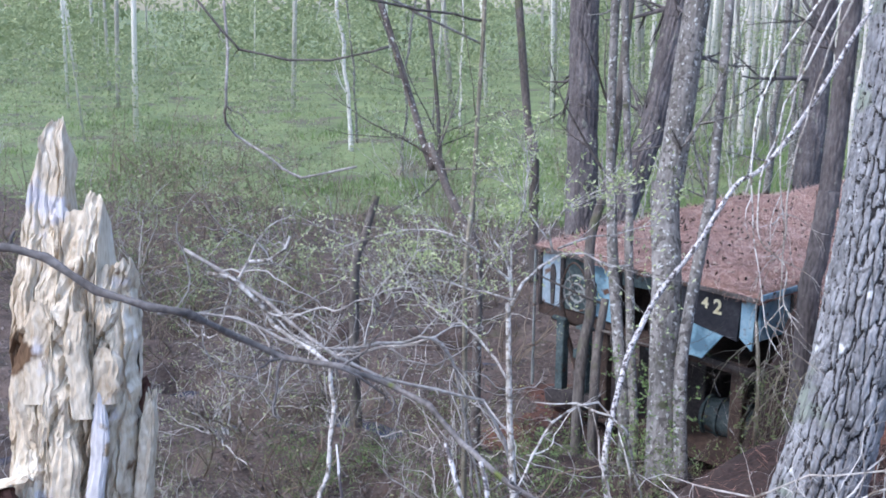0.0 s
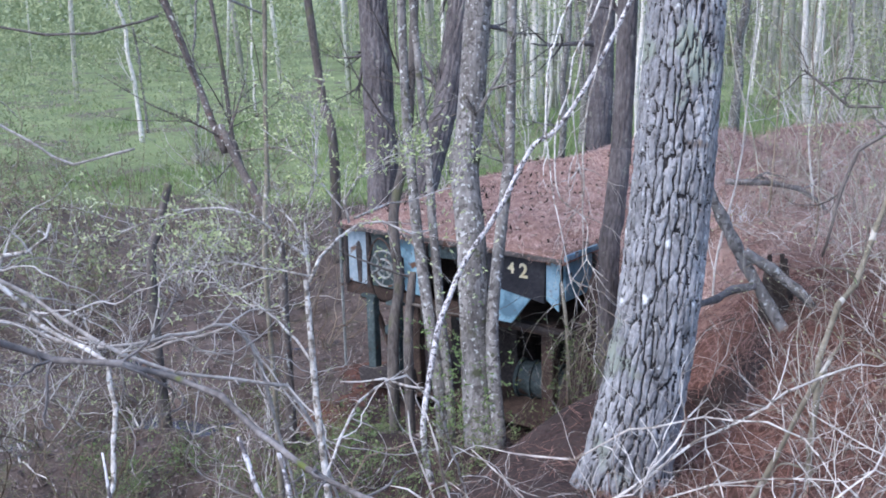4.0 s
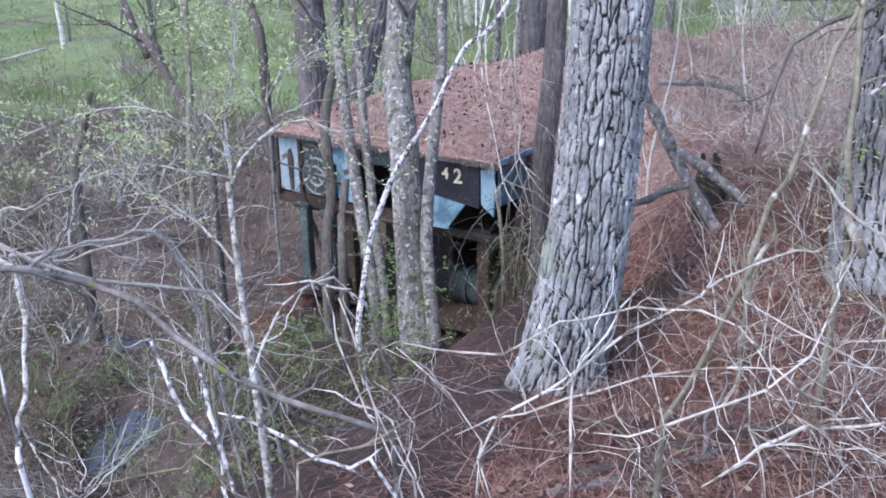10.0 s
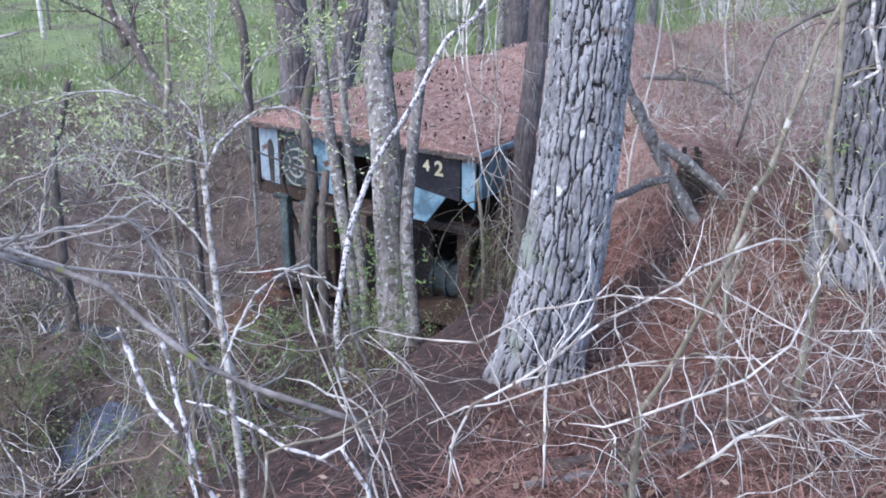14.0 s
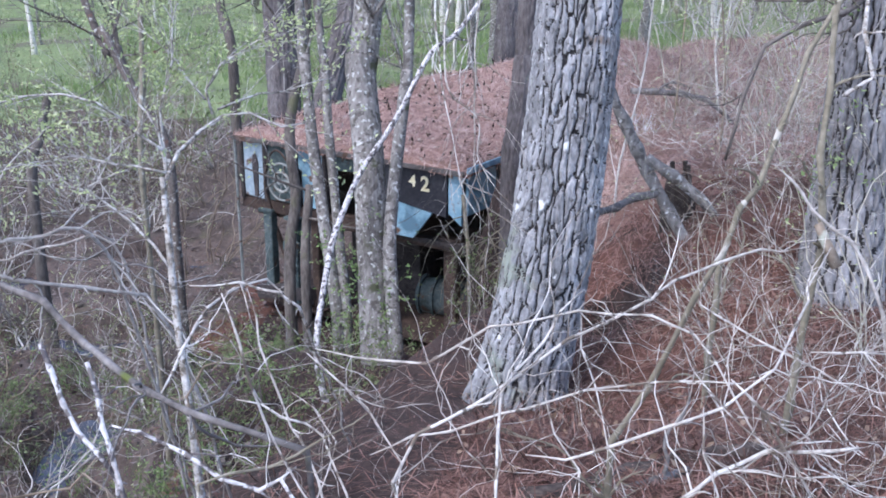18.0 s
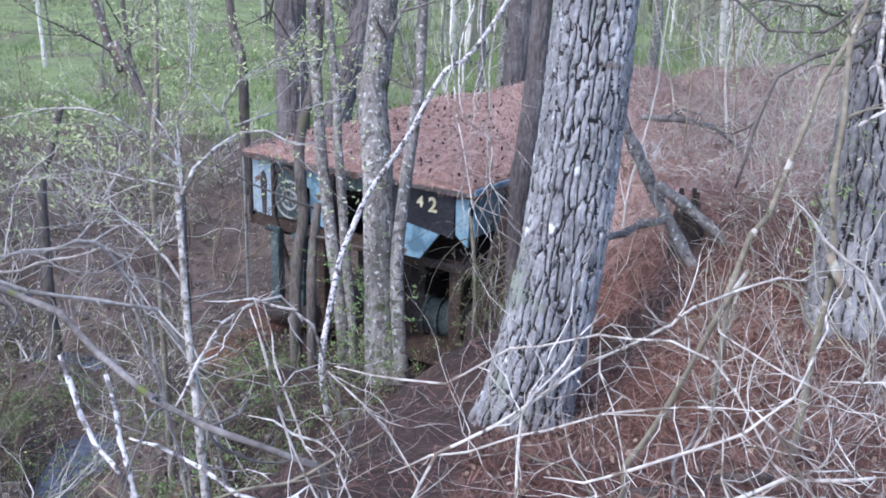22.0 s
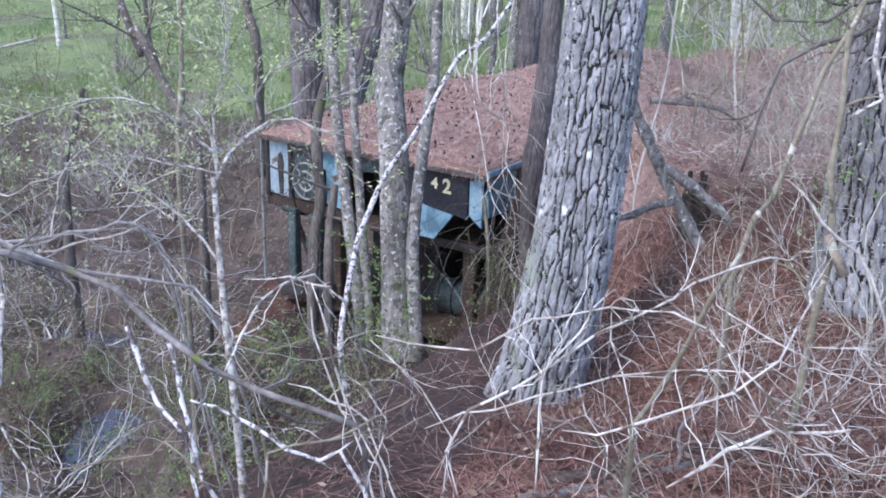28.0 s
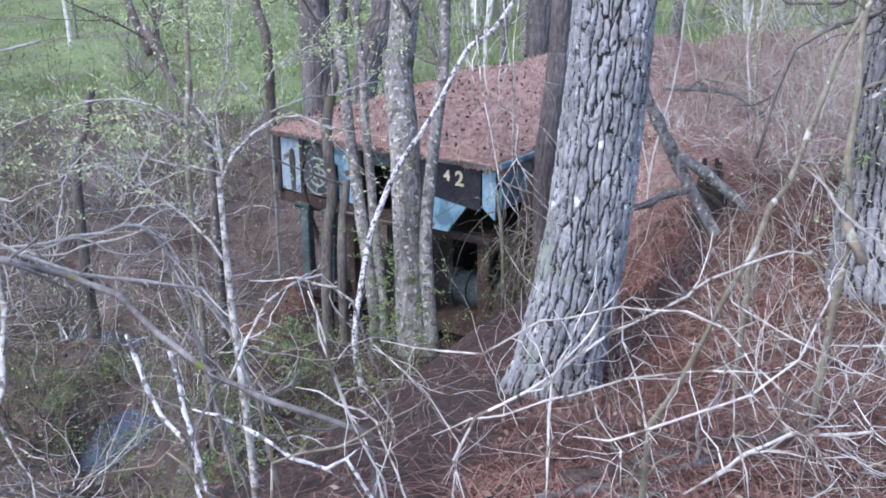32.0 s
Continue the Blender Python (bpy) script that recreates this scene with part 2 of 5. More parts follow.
M_EAVE = material("dull_folded_steel", [(0.05, 0.045, 0.042), (0.1, 0.092, 0.088), (0.17, 0.16, 0.155)], scale=6, fine=40, rough=0.7, bump=0.3, spots=[((0.09, 0.055, 0.04), 8, 0.58)])
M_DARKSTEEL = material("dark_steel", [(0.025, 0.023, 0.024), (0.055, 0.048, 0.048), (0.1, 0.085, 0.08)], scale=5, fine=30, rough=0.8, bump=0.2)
M_GREYIRON = material("grey_iron", [(0.13, 0.14, 0.135), (0.27, 0.285, 0.275), (0.4, 0.42, 0.4)], scale=9, fine=60, rough=0.7, bump=0.2, spots=[((0.12, 0.07, 0.05), 14, 0.6)])
M_YELLOW = material("number_paint", [(0.52, 0.46, 0.27), (0.7, 0.65, 0.45), (0.8, 0.76, 0.58)], scale=12, fine=60, rough=0.7, bump=0.0)
M_ROTWOOD = material("rotten_wood", [(0.36, 0.27, 0.18), (0.64, 0.56, 0.44), (0.82, 0.77, 0.68)], scale=6, fine=55, stretch=(1, 1, 0.35), bump=1.0, rough=0.95,
                     spots=[((0.16, 0.1, 0.06), 5, 0.62), ((0.24, 0.2, 0.06), 3, 0.7), ((0.62, 0.6, 0.62), 4, 0.63)], distance=0.015)
M_REDROT = material("red_rotten_wood", [(0.05, 0.022, 0.018), (0.12, 0.06, 0.048), (0.22, 0.13, 0.1)], scale=9, fine=50, bump=0.7, rough=0.95, distance=0.012)
M_PALEROT = material("silvered_rotten_wood", [(0.36, 0.34, 0.34), (0.62, 0.6, 0.61), (0.8, 0.78, 0.79)], scale=8, fine=50, stretch=(1, 1, 0.3), bump=0.6, rough=0.9,
                      spots=[((0.3, 0.22, 0.14), 9, 0.62)], distance=0.01)
M_LOG = material("fallen_wood", [(0.06, 0.055, 0.053), (0.15, 0.138, 0.134), (0.27, 0.255, 0.248)], scale=8, fine=45, stretch=(1, 1, 1), bump=0.6, rough=0.95,
                 spots=[((0.11, 0.13, 0.04), 6, 0.62)], distance=0.008)
M_STEM = material("olive_stem", [(0.1, 0.088, 0.065), (0.2, 0.18, 0.135), (0.3, 0.275, 0.22)], scale=7, fine=40, bump=0.3, spots=[((0.45, 0.43, 0.38), 12, 0.62)], distance=0.004)
M_STUB = material("tan_broken_wood", [(0.14, 0.11, 0.085), (0.26, 0.215, 0.17), (0.4, 0.35, 0.28)], scale=8, fine=45, bump=0.7, rough=0.95, spots=[((0.36, 0.38, 0.32), 9, 0.6)], distance=0.01)
M_STUMP = material("stump_wood", [(0.022, 0.018, 0.016), (0.055, 0.043, 0.037), (0.12, 0.095, 0.083)], scale=8, fine=45, bump=0.8, rough=0.95, distance=0.01)
# bark lightened so that far trunks look sunlit and hazy
M_FAR = material("far_sunlit_bark", [(0.4, 0.375, 0.34), (0.6, 0.57, 0.53), (0.82, 0.78, 0.73)], scale=1.5, fine=9, bump=0.0, island=0.5)
M_LITTER = material("pale_litter", [(0.5, 0.52, 0.55), (0.62, 0.64, 0.68), (0.72, 0.74, 0.78)], scale=9, fine=40, bump=0.1, rough=0.5)
M_WATER = bpy.data.materials.new("ditch_water")
M_WATER.use_nodes = True
_b = M_WATER.node_tree.nodes["Principled BSDF"]
_b.inputs["Base Color"].default_value = (0.07, 0.075, 0.1, 1)
_b.inputs["Roughness"].default_value = 0.07
_n = M_WATER.node_tree.nodes.new("ShaderNodeTexNoise")
_n.inputs["Scale"].default_value = 7.0
_p = M_WATER.node_tree.nodes.new("ShaderNodeBump")
_p.inputs["Strength"].default_value, _p.inputs["Distance"].default_value = 0.35, 0.03
M_WATER.node_tree.links.new(_n.outputs[0], _p.inputs["Height"])
M_WATER.node_tree.links.new(_p.outputs[0], _b.inputs["Normal"])


# ---------- mesh tools ----------
class Heap:
    """Vertices and faces gathered for one mesh."""

    def __init__(self):
        self.v, self.f = [], []

    def tube(self, path, radii, sides=5, cap=True):
        n = len(path)
        base = len(self.v)
        up = None
        for i in range(n):
            d = (path[min(i + 1, n - 1)] - path[max(i - 1, 0)]).normalized()
            if up is None:
                up = d.orthogonal().normalized()
            side = d.cross(up)
            if side.length < 1e-6:
                side = d.orthogonal()
            side.normalize()
            up = side.cross(d).normalized()
            r = radii[i]
            for k in range(sides):
                a = 2 * math.pi * k / sides
                p = path[i] + (side * math.cos(a) + up * math.sin(a)) * r
                self.v.append((p.x, p.y, p.z))
        for i in range(n - 1):
            for k in range(sides):
                a, b = base + i * sides + k, base + i * sides + (k + 1) % sides
                self.f.append((a, b, b + sides, a + sides))
        if cap:
            self.f.append(tuple(base + k for k in reversed(range(sides))))
            self.f.append(tuple(base + (n - 1) * sides + k for k in range(sides)))

    def leaf(self, p, d, side, length, width):
        """A pointed leaf of two folded halves."""
        b = len(self.v)
        nrm = d.cross(side)
        tip = p + d * length
        m = p + d * (length * 0.45) - nrm * (width * 0.2)
        for q in (p, m + side * (width / 2) + nrm * width * 0.2, tip, m - side * (width / 2) + nrm * width * 0.2):
            self.v.append((q.x, q.y, q.z))
        self.f += [(b, b + 1, b + 2), (b, b + 2, b + 3)]

    def box(self, m, x, y, z):
        b = len(self.v)
        for i in (-0.5, 0.5):
            for j in (-0.5, 0.5):
                for k in (-0.5, 0.5):
                    q = m @ Vector((i * x, j * y, k * z))
                    self.v.append((q.x, q.y, q.z))
        self.f += [tuple(b + i for i in s) for s in ((0, 1, 3, 2), (4, 6, 7, 5), (0, 4, 5, 1), (2, 3, 7, 6), (0, 2, 6, 4), (1, 5, 7, 3))]

    def mesh(self, name, smooth=True):
        me = bpy.data.meshes.new(name)
        me.from_pydata(self.v, [], self.f)
        if smooth:
            me.polygons.foreach_set("use_smooth", [True] * len(me.polygons))
        me.update()
        return me


def part(name, bm, mat, parent=None, label="", smooth=True):
    """Links a bmesh, a Heap or a mesh as one object under a thing."""
    if isinstance(bm, Heap):
        me = bm.mesh(name, smooth)
    elif isinstance(bm, bmesh.types.BMesh):
        me = bpy.data.meshes.new(name)
        bm.to_mesh(me)
        bm.free()
    else:
        me = bm
    if not me.materials:
        me.materials.append(mat)
    ob = new(name, me)
    if parent:
        ob.parent = parent
        ob.matrix_parent_inverse = Matrix.Translation(parent.location).inverted() if parent.type == "EMPTY" and parent.rotation_euler.to_matrix() == Matrix.Identity(3) else Matrix.Identity(4)
    if label:
        tagged(ob, label)
    if name in ("branchwork", "brushwood", "foliage", "twigwork", "limbwood"):
        tagged(ob, kind="stuff")
    return ob


def thing(name, at, label, category, group="", kind=""):
    e = new(name)
    e.location = at
    e.empty_display_size = 0.2
    return tagged(e, label, category, group, kind)


def spline(points, per=6):
    """A smooth line through a few points."""
    p = [Vector(q) for q in points]
    if len(p) == 2:
        return [p[0].lerp(p[1], i / per) for i in range(per + 1)]
    p = [p[0] * 2 - p[1]] + p + [p[-1] * 2 - p[-2]]
    out = []
    for i in range(1, len(p) - 2):
        a, b, c, d = p[i - 1:i + 3]
        for k in range(per):
            t = k / per
            out.append(0.5 * (2 * b + (c - a) * t + (2 * a - 5 * b + 4 * c - d) * t * t + (3 * b - a - 3 * c + d) * t ** 3))
    out.append(p[-2])
    return out


def crooked(path, amount, rng, step=1.0):
    """Small natural bends along a line."""
    o = Vector((rng.uniform(0, 99), rng.uniform(0, 99), rng.uniform(0, 99)))
    res, run = [], 0.0
    for i, p in enumerate(path):
        if i:
            run += (p - path[i - 1]).length
        res.append(p + amount * noise.noise_vector(o + Vector((run / step, 0, 0))))
    return res


def kinked(path, rng, every=0.08, amount=0.006):
    """A path of short straight runs that bend at nodes, as a cane grows; returns the points and the nodes' indices."""
    out, nodes, run, goal = [path[0]], [], 0.0, every
    for a, c in zip(path, path[1:]):
        run += (c - a).length
        if run >= goal:
            q = c + rand_dir(rng) * amount
            p = out[-1]
            out += [p.lerp(q, 0.5) + rand_dir(rng) * amount * 0.15, q]
            nodes.append(len(out) - 1)
            run, goal = 0.0, every * rng.uniform(0.6, 1.5)
    if (out[-1] - path[-1]).length > 0.005:
        out.append(path[-1])
    return out, nodes


def rand_dir(rng):
    z, a = rng.uniform(-1, 1), rng.uniform(0, 2 * math.pi)
    s = math.sqrt(1 - z * z)
    return Vector((s * math.cos(a), s * math.sin(a), z))


def sprig(heap, p, d, length, r, rng, level=2, kids=4, lift=0.1, leaves=None, leaf=0.03, density=5, bend=0.35, sides=4, splay=0.9, seg=0.09):
    """A twig that forks on; leaves: a heap for its foliage; seg: the length of its straight runs."""
    n = max(4, int(length / seg)) if level or seg < 0.08 else 3
    n = min(n, 12 if seg < 0.08 else 7)
    path, rad = [p.copy()], [r]
    d = d.normalized()
    for i in range(n):
        d = (d + bend * 0.35 * rand_dir(rng) + Vector((0, 0, lift * 0.25))).normalized()
        path.append(path[-1] + d * (length / n))
        rad.append(r * (1 - 0.8 * (i + 1) / n))
    heap.tube(path, rad, sides, cap=False)
    if level > 0:
        for k in range(kids):
            i = rng.randint(1, n - 1)
            dd = (path[i + 1] - path[i]).normalized()
            nd = (dd + splay * rand_dir(rng)).normalized()
            sprig(heap, path[i], nd, length * rng.uniform(0.35, 0.6), rad[i] * 0.65, rng, level - 1, kids, lift, leaves, leaf, density, bend, max(3, sides - 1), splay, seg)
    if leaves is not None and level <= 1:
        for k in range(density):
            i = rng.randint(1, n)
            q = path[i] + rand_dir(rng) * 0.01
            ld = (rand_dir(rng) + Vector((0, 0, 0.3))).normalized()
            leaves.leaf(q, ld, ld.orthogonal().normalized(), leaf * rng.uniform(0.6, 1.35), leaf * rng.uniform(0.28, 0.5))


# ---------- lie of the land ----------
def smooth(a, b, x):
    t = min(1.0, max(0.0, (x - a) / (b - a)))
    return t * t * (3 - 2 * t)


def bank_edge(y):
    """x at which the high bank breaks down into the ditch."""
    if y < 4.8:
        return -0.9 + 0.2 * y
    if y < 7.8:
        return 0.06 + (y - 4.8) * 0.3
    return 0.96 - 0.2 * smooth(7.8, 9.4, y) + max(0, y - 9.5) * 0.72 - 0.06 * max(0, y - 11) ** 1.5


def land(x, y):
    e = bank_edge(min(y, 15.0))
    top = 2.75 - 0.62 * smooth(2.5, 5.0, y) + 0.62 * smooth(0.9, 1.9, x) * smooth(3.4, 5.6, y) * (1 - 0.5 * smooth(6.5, 10, y)) + 0.25 * smooth(9, 14, y)
    width = 0.5 + 1.9 * (1 - smooth(3.5, 8.0, y))
    pit = smooth(5.7, 6.6, y) * (1 - smooth(8.4, 9.2, y))
    width *= 1 - 0.6 * pit
    e += 0.08 * pit
    w = smooth(e - width, e + 0.25, x)
    low = 0.05 + 0.8 * (1 - smooth(2.0, 6.5, y)) + 0.12 * noise.noise(Vector((x * 0.9, y * 0.9, 1)))
    shelf = smooth(-2.4, -1.2, x) * smooth(3.0, 5.5, y) * (1 - smooth(7.8, 9.2, y)) * (1 - 0.8 * smooth(0.05, 0.45, x) * smooth(6.6, 7.4, y))
    low += 0.95 * shelf - 0.25 * pit * smooth(0.0, 0.3, x)
    channel = -2.3 - 0.1 * (y - 7) - 0.05 * (y - 7) * abs(y - 7) + 0.25 * math.sin(y * 1.3)
    low -= (0.3 + 0.34 * noise.noise(Vector((x * 2.2, y * 1.5, 9)))) * (1 - smooth(0.12, 0.55, abs(x - channel))) * (1 - 0.7 * smooth(8.6, 10.2, y)) * (1 - smooth(16, 20, y))
    low -= 0.34 * smooth(0.1, 0.4, noise.noise(Vector((x * 0.9, y * 0.7, 21)))) * (1 - smooth(-2.4, -1.6, x)) * smooth(5.5, 6.5, y) * (1 - smooth(13, 15, y))
    low += 0.55 * smooth(13, 18, y) * smooth(-3, -1, x)
    top += 0.45 * math.exp(-((x - 1.2) / 0.9) ** 2 - ((y - 13.8) / 1.6) ** 2)
    top += 0.42 * math.exp(-((x - 2.15) / 0.75) ** 2 - ((y - 11) / 1.6) ** 2)
    w *= 1 - (0.8 - 0.1 * smooth(2.5, 5.5, x)) * smooth(13.6, 18, y)
    z = low * (1 - w) + top * w + 0.1 * math.exp(-((x - 1.15) / 0.5) ** 2 - ((y - 5.3) / 0.5) ** 2) - 0.4 * math.exp(-((x - 1.18) / 0.13) ** 2 - ((y - 5.55) / 0.2) ** 2)
    far = smooth(24, 60, math.hypot(x, y))
    z = z * (1 - far) + 0.6 * far
    k = Vector((x * 0.7, y * 0.7, 3.1))
    near = 1 - smooth(20, 45, math.hypot(x, y))
    z += near * (0.1 * noise.noise(k) + 0.035 * noise.noise(k * 4.3))
    return z


def on_land(x, y, up=0.0):
    return Vector((x, y, land(x, y) + up))


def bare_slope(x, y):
    """Where the side of the ditch is bare soil, coloured darker for the hollow's shade."""
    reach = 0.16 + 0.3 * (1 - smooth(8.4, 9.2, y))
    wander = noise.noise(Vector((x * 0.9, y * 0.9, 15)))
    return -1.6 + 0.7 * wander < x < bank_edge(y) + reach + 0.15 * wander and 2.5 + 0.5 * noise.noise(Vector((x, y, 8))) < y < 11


def axis(lo, hi, near_lo, near_hi, fine):
    out = list(np.arange(near_lo, near_hi + 1e-6, fine))
    s, v = fine, near_lo
    while v > lo:
        s *= 1.16
        v -= s
        out.insert(0, v)
    s, v = fine, near_hi
    while v < hi:
        s *= 1.16
        v += s
        out.append(v)
    return out


xs, ys = axis(-1500, 1500, -7, 6, 0.11), axis(-1500, 1500, -1, 17, 0.11)
verts = [(x, y, land(x, y)) for y in ys for x in xs]
nx = len(xs)
faces = [(j * nx + i, j * nx + i + 1, (j + 1) * nx + i + 1, (j + 1) * nx + i) for j in range(len(ys) - 1) for i in range(nx - 1)]
me = bpy.data.meshes.new("ground")
me.from_pydata(verts, [], faces)
me.materials.append(M_GROUND)
me.materials.append(M_MEADOW)
me.materials.append(M_LEAFLITTER)
me.materials.append(M_SOIL)
me.materials.append(M_ROOFMAT)
index = []
for j in range(len(ys) - 1):
    for i in range(nx - 1):
        x, y = xs[i], ys[j]
        edge = 22 - 5.5 * smooth(-3, 1, x) + 2.2 * noise.noise(Vector((x * 0.3, y * 0.3, 0))) + 3 * smooth(-2, 3, x)
        wet = x < -1.9 + 0.9 * noise.noise(Vector((x * 0.8, y * 0.8, 5))) and 5.5 < y and land(x, y) < 0.7
        steep = 6.2 < y < 12 and abs(x) < 3 and math.hypot(land(x + 0.15, y) - land(x - 0.15, y), land(x, y + 0.15) - land(x, y - 0.15)) > 0.3
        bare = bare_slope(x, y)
        # the small pit gets the same shade-darkened soil
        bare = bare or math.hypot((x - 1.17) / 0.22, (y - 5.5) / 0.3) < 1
        # bank top gets the lighter mat, haze put into its colour
        paled = y > 6.3 + 0.8 * noise.noise(Vector((x, y, 30))) and x > 0.12 * y and land(x, y) > 1.8
        index.append(1 if y > edge else 3 if bare else 4 if paled else 2 if wet or steep or x < -0.4 and y > 12 else 0)
me.polygons.foreach_set("material_index", index)
me.polygons.foreach_set("use_smooth", [True] * len(faces))
ground = tagged(new("ground", me), "woodland floor of red-brown pine needles falling into a ditch", "ground", kind="structure")

# water standing in the ditch
bm = bmesh.new()
bmesh.ops.create_grid(bm, x_segments=30, y_segments=30, size=1)
for v in bm.verts:
    v.co = Vector((v.co.x * 5.0, v.co.y * 7.0, 0))
water = part("water", bm, M_WATER)
water.location = (-5.0, 11.0, -0.24)
tagged(water, "still grey-blue water in the ditch bottom", "water", kind="structure")


# ---------- the derelict machine house in the ditch ----------
# local frame: x along the numbered side from its far end, y back into the bank, z up from the ditch bed
MACHINE = pose(-1.7, 11.2, 0, 0, 0, math.degrees(math.atan2(-1.6, 2.25)))
SIDE, BACK, TOP, LOW = 2.76, 4.1, 2.05, 1.38
machine = thing("machine_house", (0, 0, 0), "derelict blue steel machine house, number 42, roof buried in pine needles", "machine")


def steel(name, x, y, z, sx, sy, sz, mat, label="", turn=(0, 0, 0), bevel=0.008, owner=None):
    bm = bmesh.new()
    bmesh.ops.create_cube(bm, size=1)
    bmesh.ops.scale(bm, vec=(sx, sy, sz), verts=bm.verts)
    bmesh.ops.bevel(bm, geom=bm.edges, offset=min(bevel, 0.3 * min(sx, sy, sz)), segments=2, affect="EDGES")
    bm.transform(MACHINE @ pose(x, y, z, *turn))
    return part(name, bm, mat, owner or machine, label)


def outline(name, pts, y, depth, mat, label="", owner=None):
    """A plate cut to an outline in the numbered side's plane."""
    bm = bmesh.new()
    f = bm.faces.new([bm.verts.new((x, y, z)) for x, z in pts])
    r = bmesh.ops.extrude_face_region(bm, geom=[f])
    for v in r["geom"]:
        if isinstance(v, bmesh.types.BMVert):
            v.co.y += depth
    bmesh.ops.recalc_face_normals(bm, faces=bm.faces)
    bm.transform(MACHINE)
    return part(name, bm, mat, owner or machine, label)


# numbered side: end panel, mid panel, black number panel, blue skirt below it
end_panel = outline("end_panel", [(0.05, LOW + 0.02), (0.33, LOW), (0.33, TOP - 0.05), (0.05, TOP - 0.05)], 0, 0.03, M_PALEBLUE, "faded pale grey-blue end panel")
outline("wheel_panel", [(0.36, LOW), (0.74, LOW), (0.74, TOP - 0.05), (0.36, TOP - 0.05)], 0.02, 0.03, M_TEAL, "dark weathered teal panel behind the wheel")
# no opening is cut: a dark plate paints the slot's shade
outline("slot", [(0.19, LOW + 0.02), (0.235, LOW + 0.02), (0.25, TOP - 0.3), (0.235, TOP - 0.22), (0.21, TOP - 0.19), (0.185, TOP - 0.22), (0.17, TOP - 0.3)], -0.012, 0.01, M_DARKSTEEL, "dark worn plate standing in for the shaded slot", end_panel)
outline("mid_panel", [(0.84, LOW + 0.02), (1.12, LOW - 0.02), (1.12, TOP - 0.05), (0.75, TOP - 0.05), (0.75, TOP - 0.26), (0.84, TOP - 0.3)], 0.0, 0.03, M_BLUE, "faded blue panel streaked with rust")
outline("teal_header", [(1.12, TOP - 0.25), (1.6, TOP - 0.22), (1.6, TOP - 0.05), (1.12, TOP - 0.05)], 0.012, 0.03, M_TEAL, "dark teal strip above the opening")
number_panel = outline("number_panel", [(1.6, LOW + 0.24), (2.02, LOW + 0.24), (2.58, LOW + 0.16), (2.60, TOP - 0.04), (1.6, TOP - 0.04)], -0.006, 0.035, M_BLACK, "black number panel")
outline("skirt", [(1.72, LOW - 0.1), (2.2, LOW - 0.1), (2.42, LOW + 0.175), (2.02, LOW + 0.235), (1.72, LOW + 0.235)], 0.0, 0.03, M_BLUE, "light blue skirt plate with a slanted end")
outline("corner_panel", [(2.605, LOW + 0.2), (2.74, LOW + 0.1), (2.76, TOP - 0.04), (2.605, TOP - 0.04)], 0.0, 0.03, M_BLUE, "blue corner panel")
# figures
for text, x, up, size in (("4", 2.225, 0.415, 0.145), ("2", 2.355, 0.385, 0.195)):
    cu = bpy.data.curves.new("figure", "FONT")
    cu.body, cu.size, cu.extrude, cu.offset = text, size, 0.004, 0.005
    fo = new("figure", cu)
    me = bpy.data.meshes.new_from_object(fo.evaluated_get(bpy.context.evaluated_depsgraph_get()))
    bpy.data.objects.remove(fo)
    me.transform(MACHINE @ pose(x - 0.05, -0.012, LOW + up, 90, 0, 0))
    part("figure_" + ("four" if text == "4" else "two"), me, M_YELLOW, number_panel, "cream-yellow painted figure")

# the short side that runs into the bank, sill, frame and inner dark walls
for k in range(4):
    steel("side_panel", SIDE + 0.01, 0.3 + k * 0.55, (TOP + LOW) / 2 + 0.08, 0.03, 0.5, TOP - LOW - 0.22, M_BLUE if k < 1 else M_TEAL)
steel("sill_beam", SIDE * 0.33, 0.08, LOW - 0.09, SIDE * 0.68, 0.12, 0.13, M_RUST, "rusted channel sill", (0, 1.5, 0))
steel("sill_beam", SIDE * 0.78, 0.2, LOW - 0.17, SIDE * 0.44, 0.1, 0.07, M_DARKSTEEL, "dark channel sill", (0, 2.5, 0))
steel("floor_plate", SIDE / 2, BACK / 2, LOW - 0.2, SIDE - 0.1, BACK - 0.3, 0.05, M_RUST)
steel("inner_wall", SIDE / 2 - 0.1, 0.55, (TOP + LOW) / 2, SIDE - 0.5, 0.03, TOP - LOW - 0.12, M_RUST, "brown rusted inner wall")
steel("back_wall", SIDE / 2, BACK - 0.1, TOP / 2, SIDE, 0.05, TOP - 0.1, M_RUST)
steel("end_wall", 0.0, BACK / 2, (TOP + LOW) / 2, 0.04, BACK - 0.2, TOP - LOW, M_TEAL)
for x in (0.02, 0.345, 0.77, 1.14, 1.58):
    steel("mullion", x, 0.01, (TOP + LOW) / 2 - 0.02, 0.05, 0.06, TOP - LOW, M_DARKSTEEL)
steel("corner_post", -0.03, -0.04, 1.2, 0.03, 0.03, 1.6, M_GREYIRON, "slim grey iron post at the house end")
# roof plate with a turned-down, ragged edge
bm = bmesh.new()
bmesh.ops.create_grid(bm, x_segments=46, y_segments=60, size=0.5)
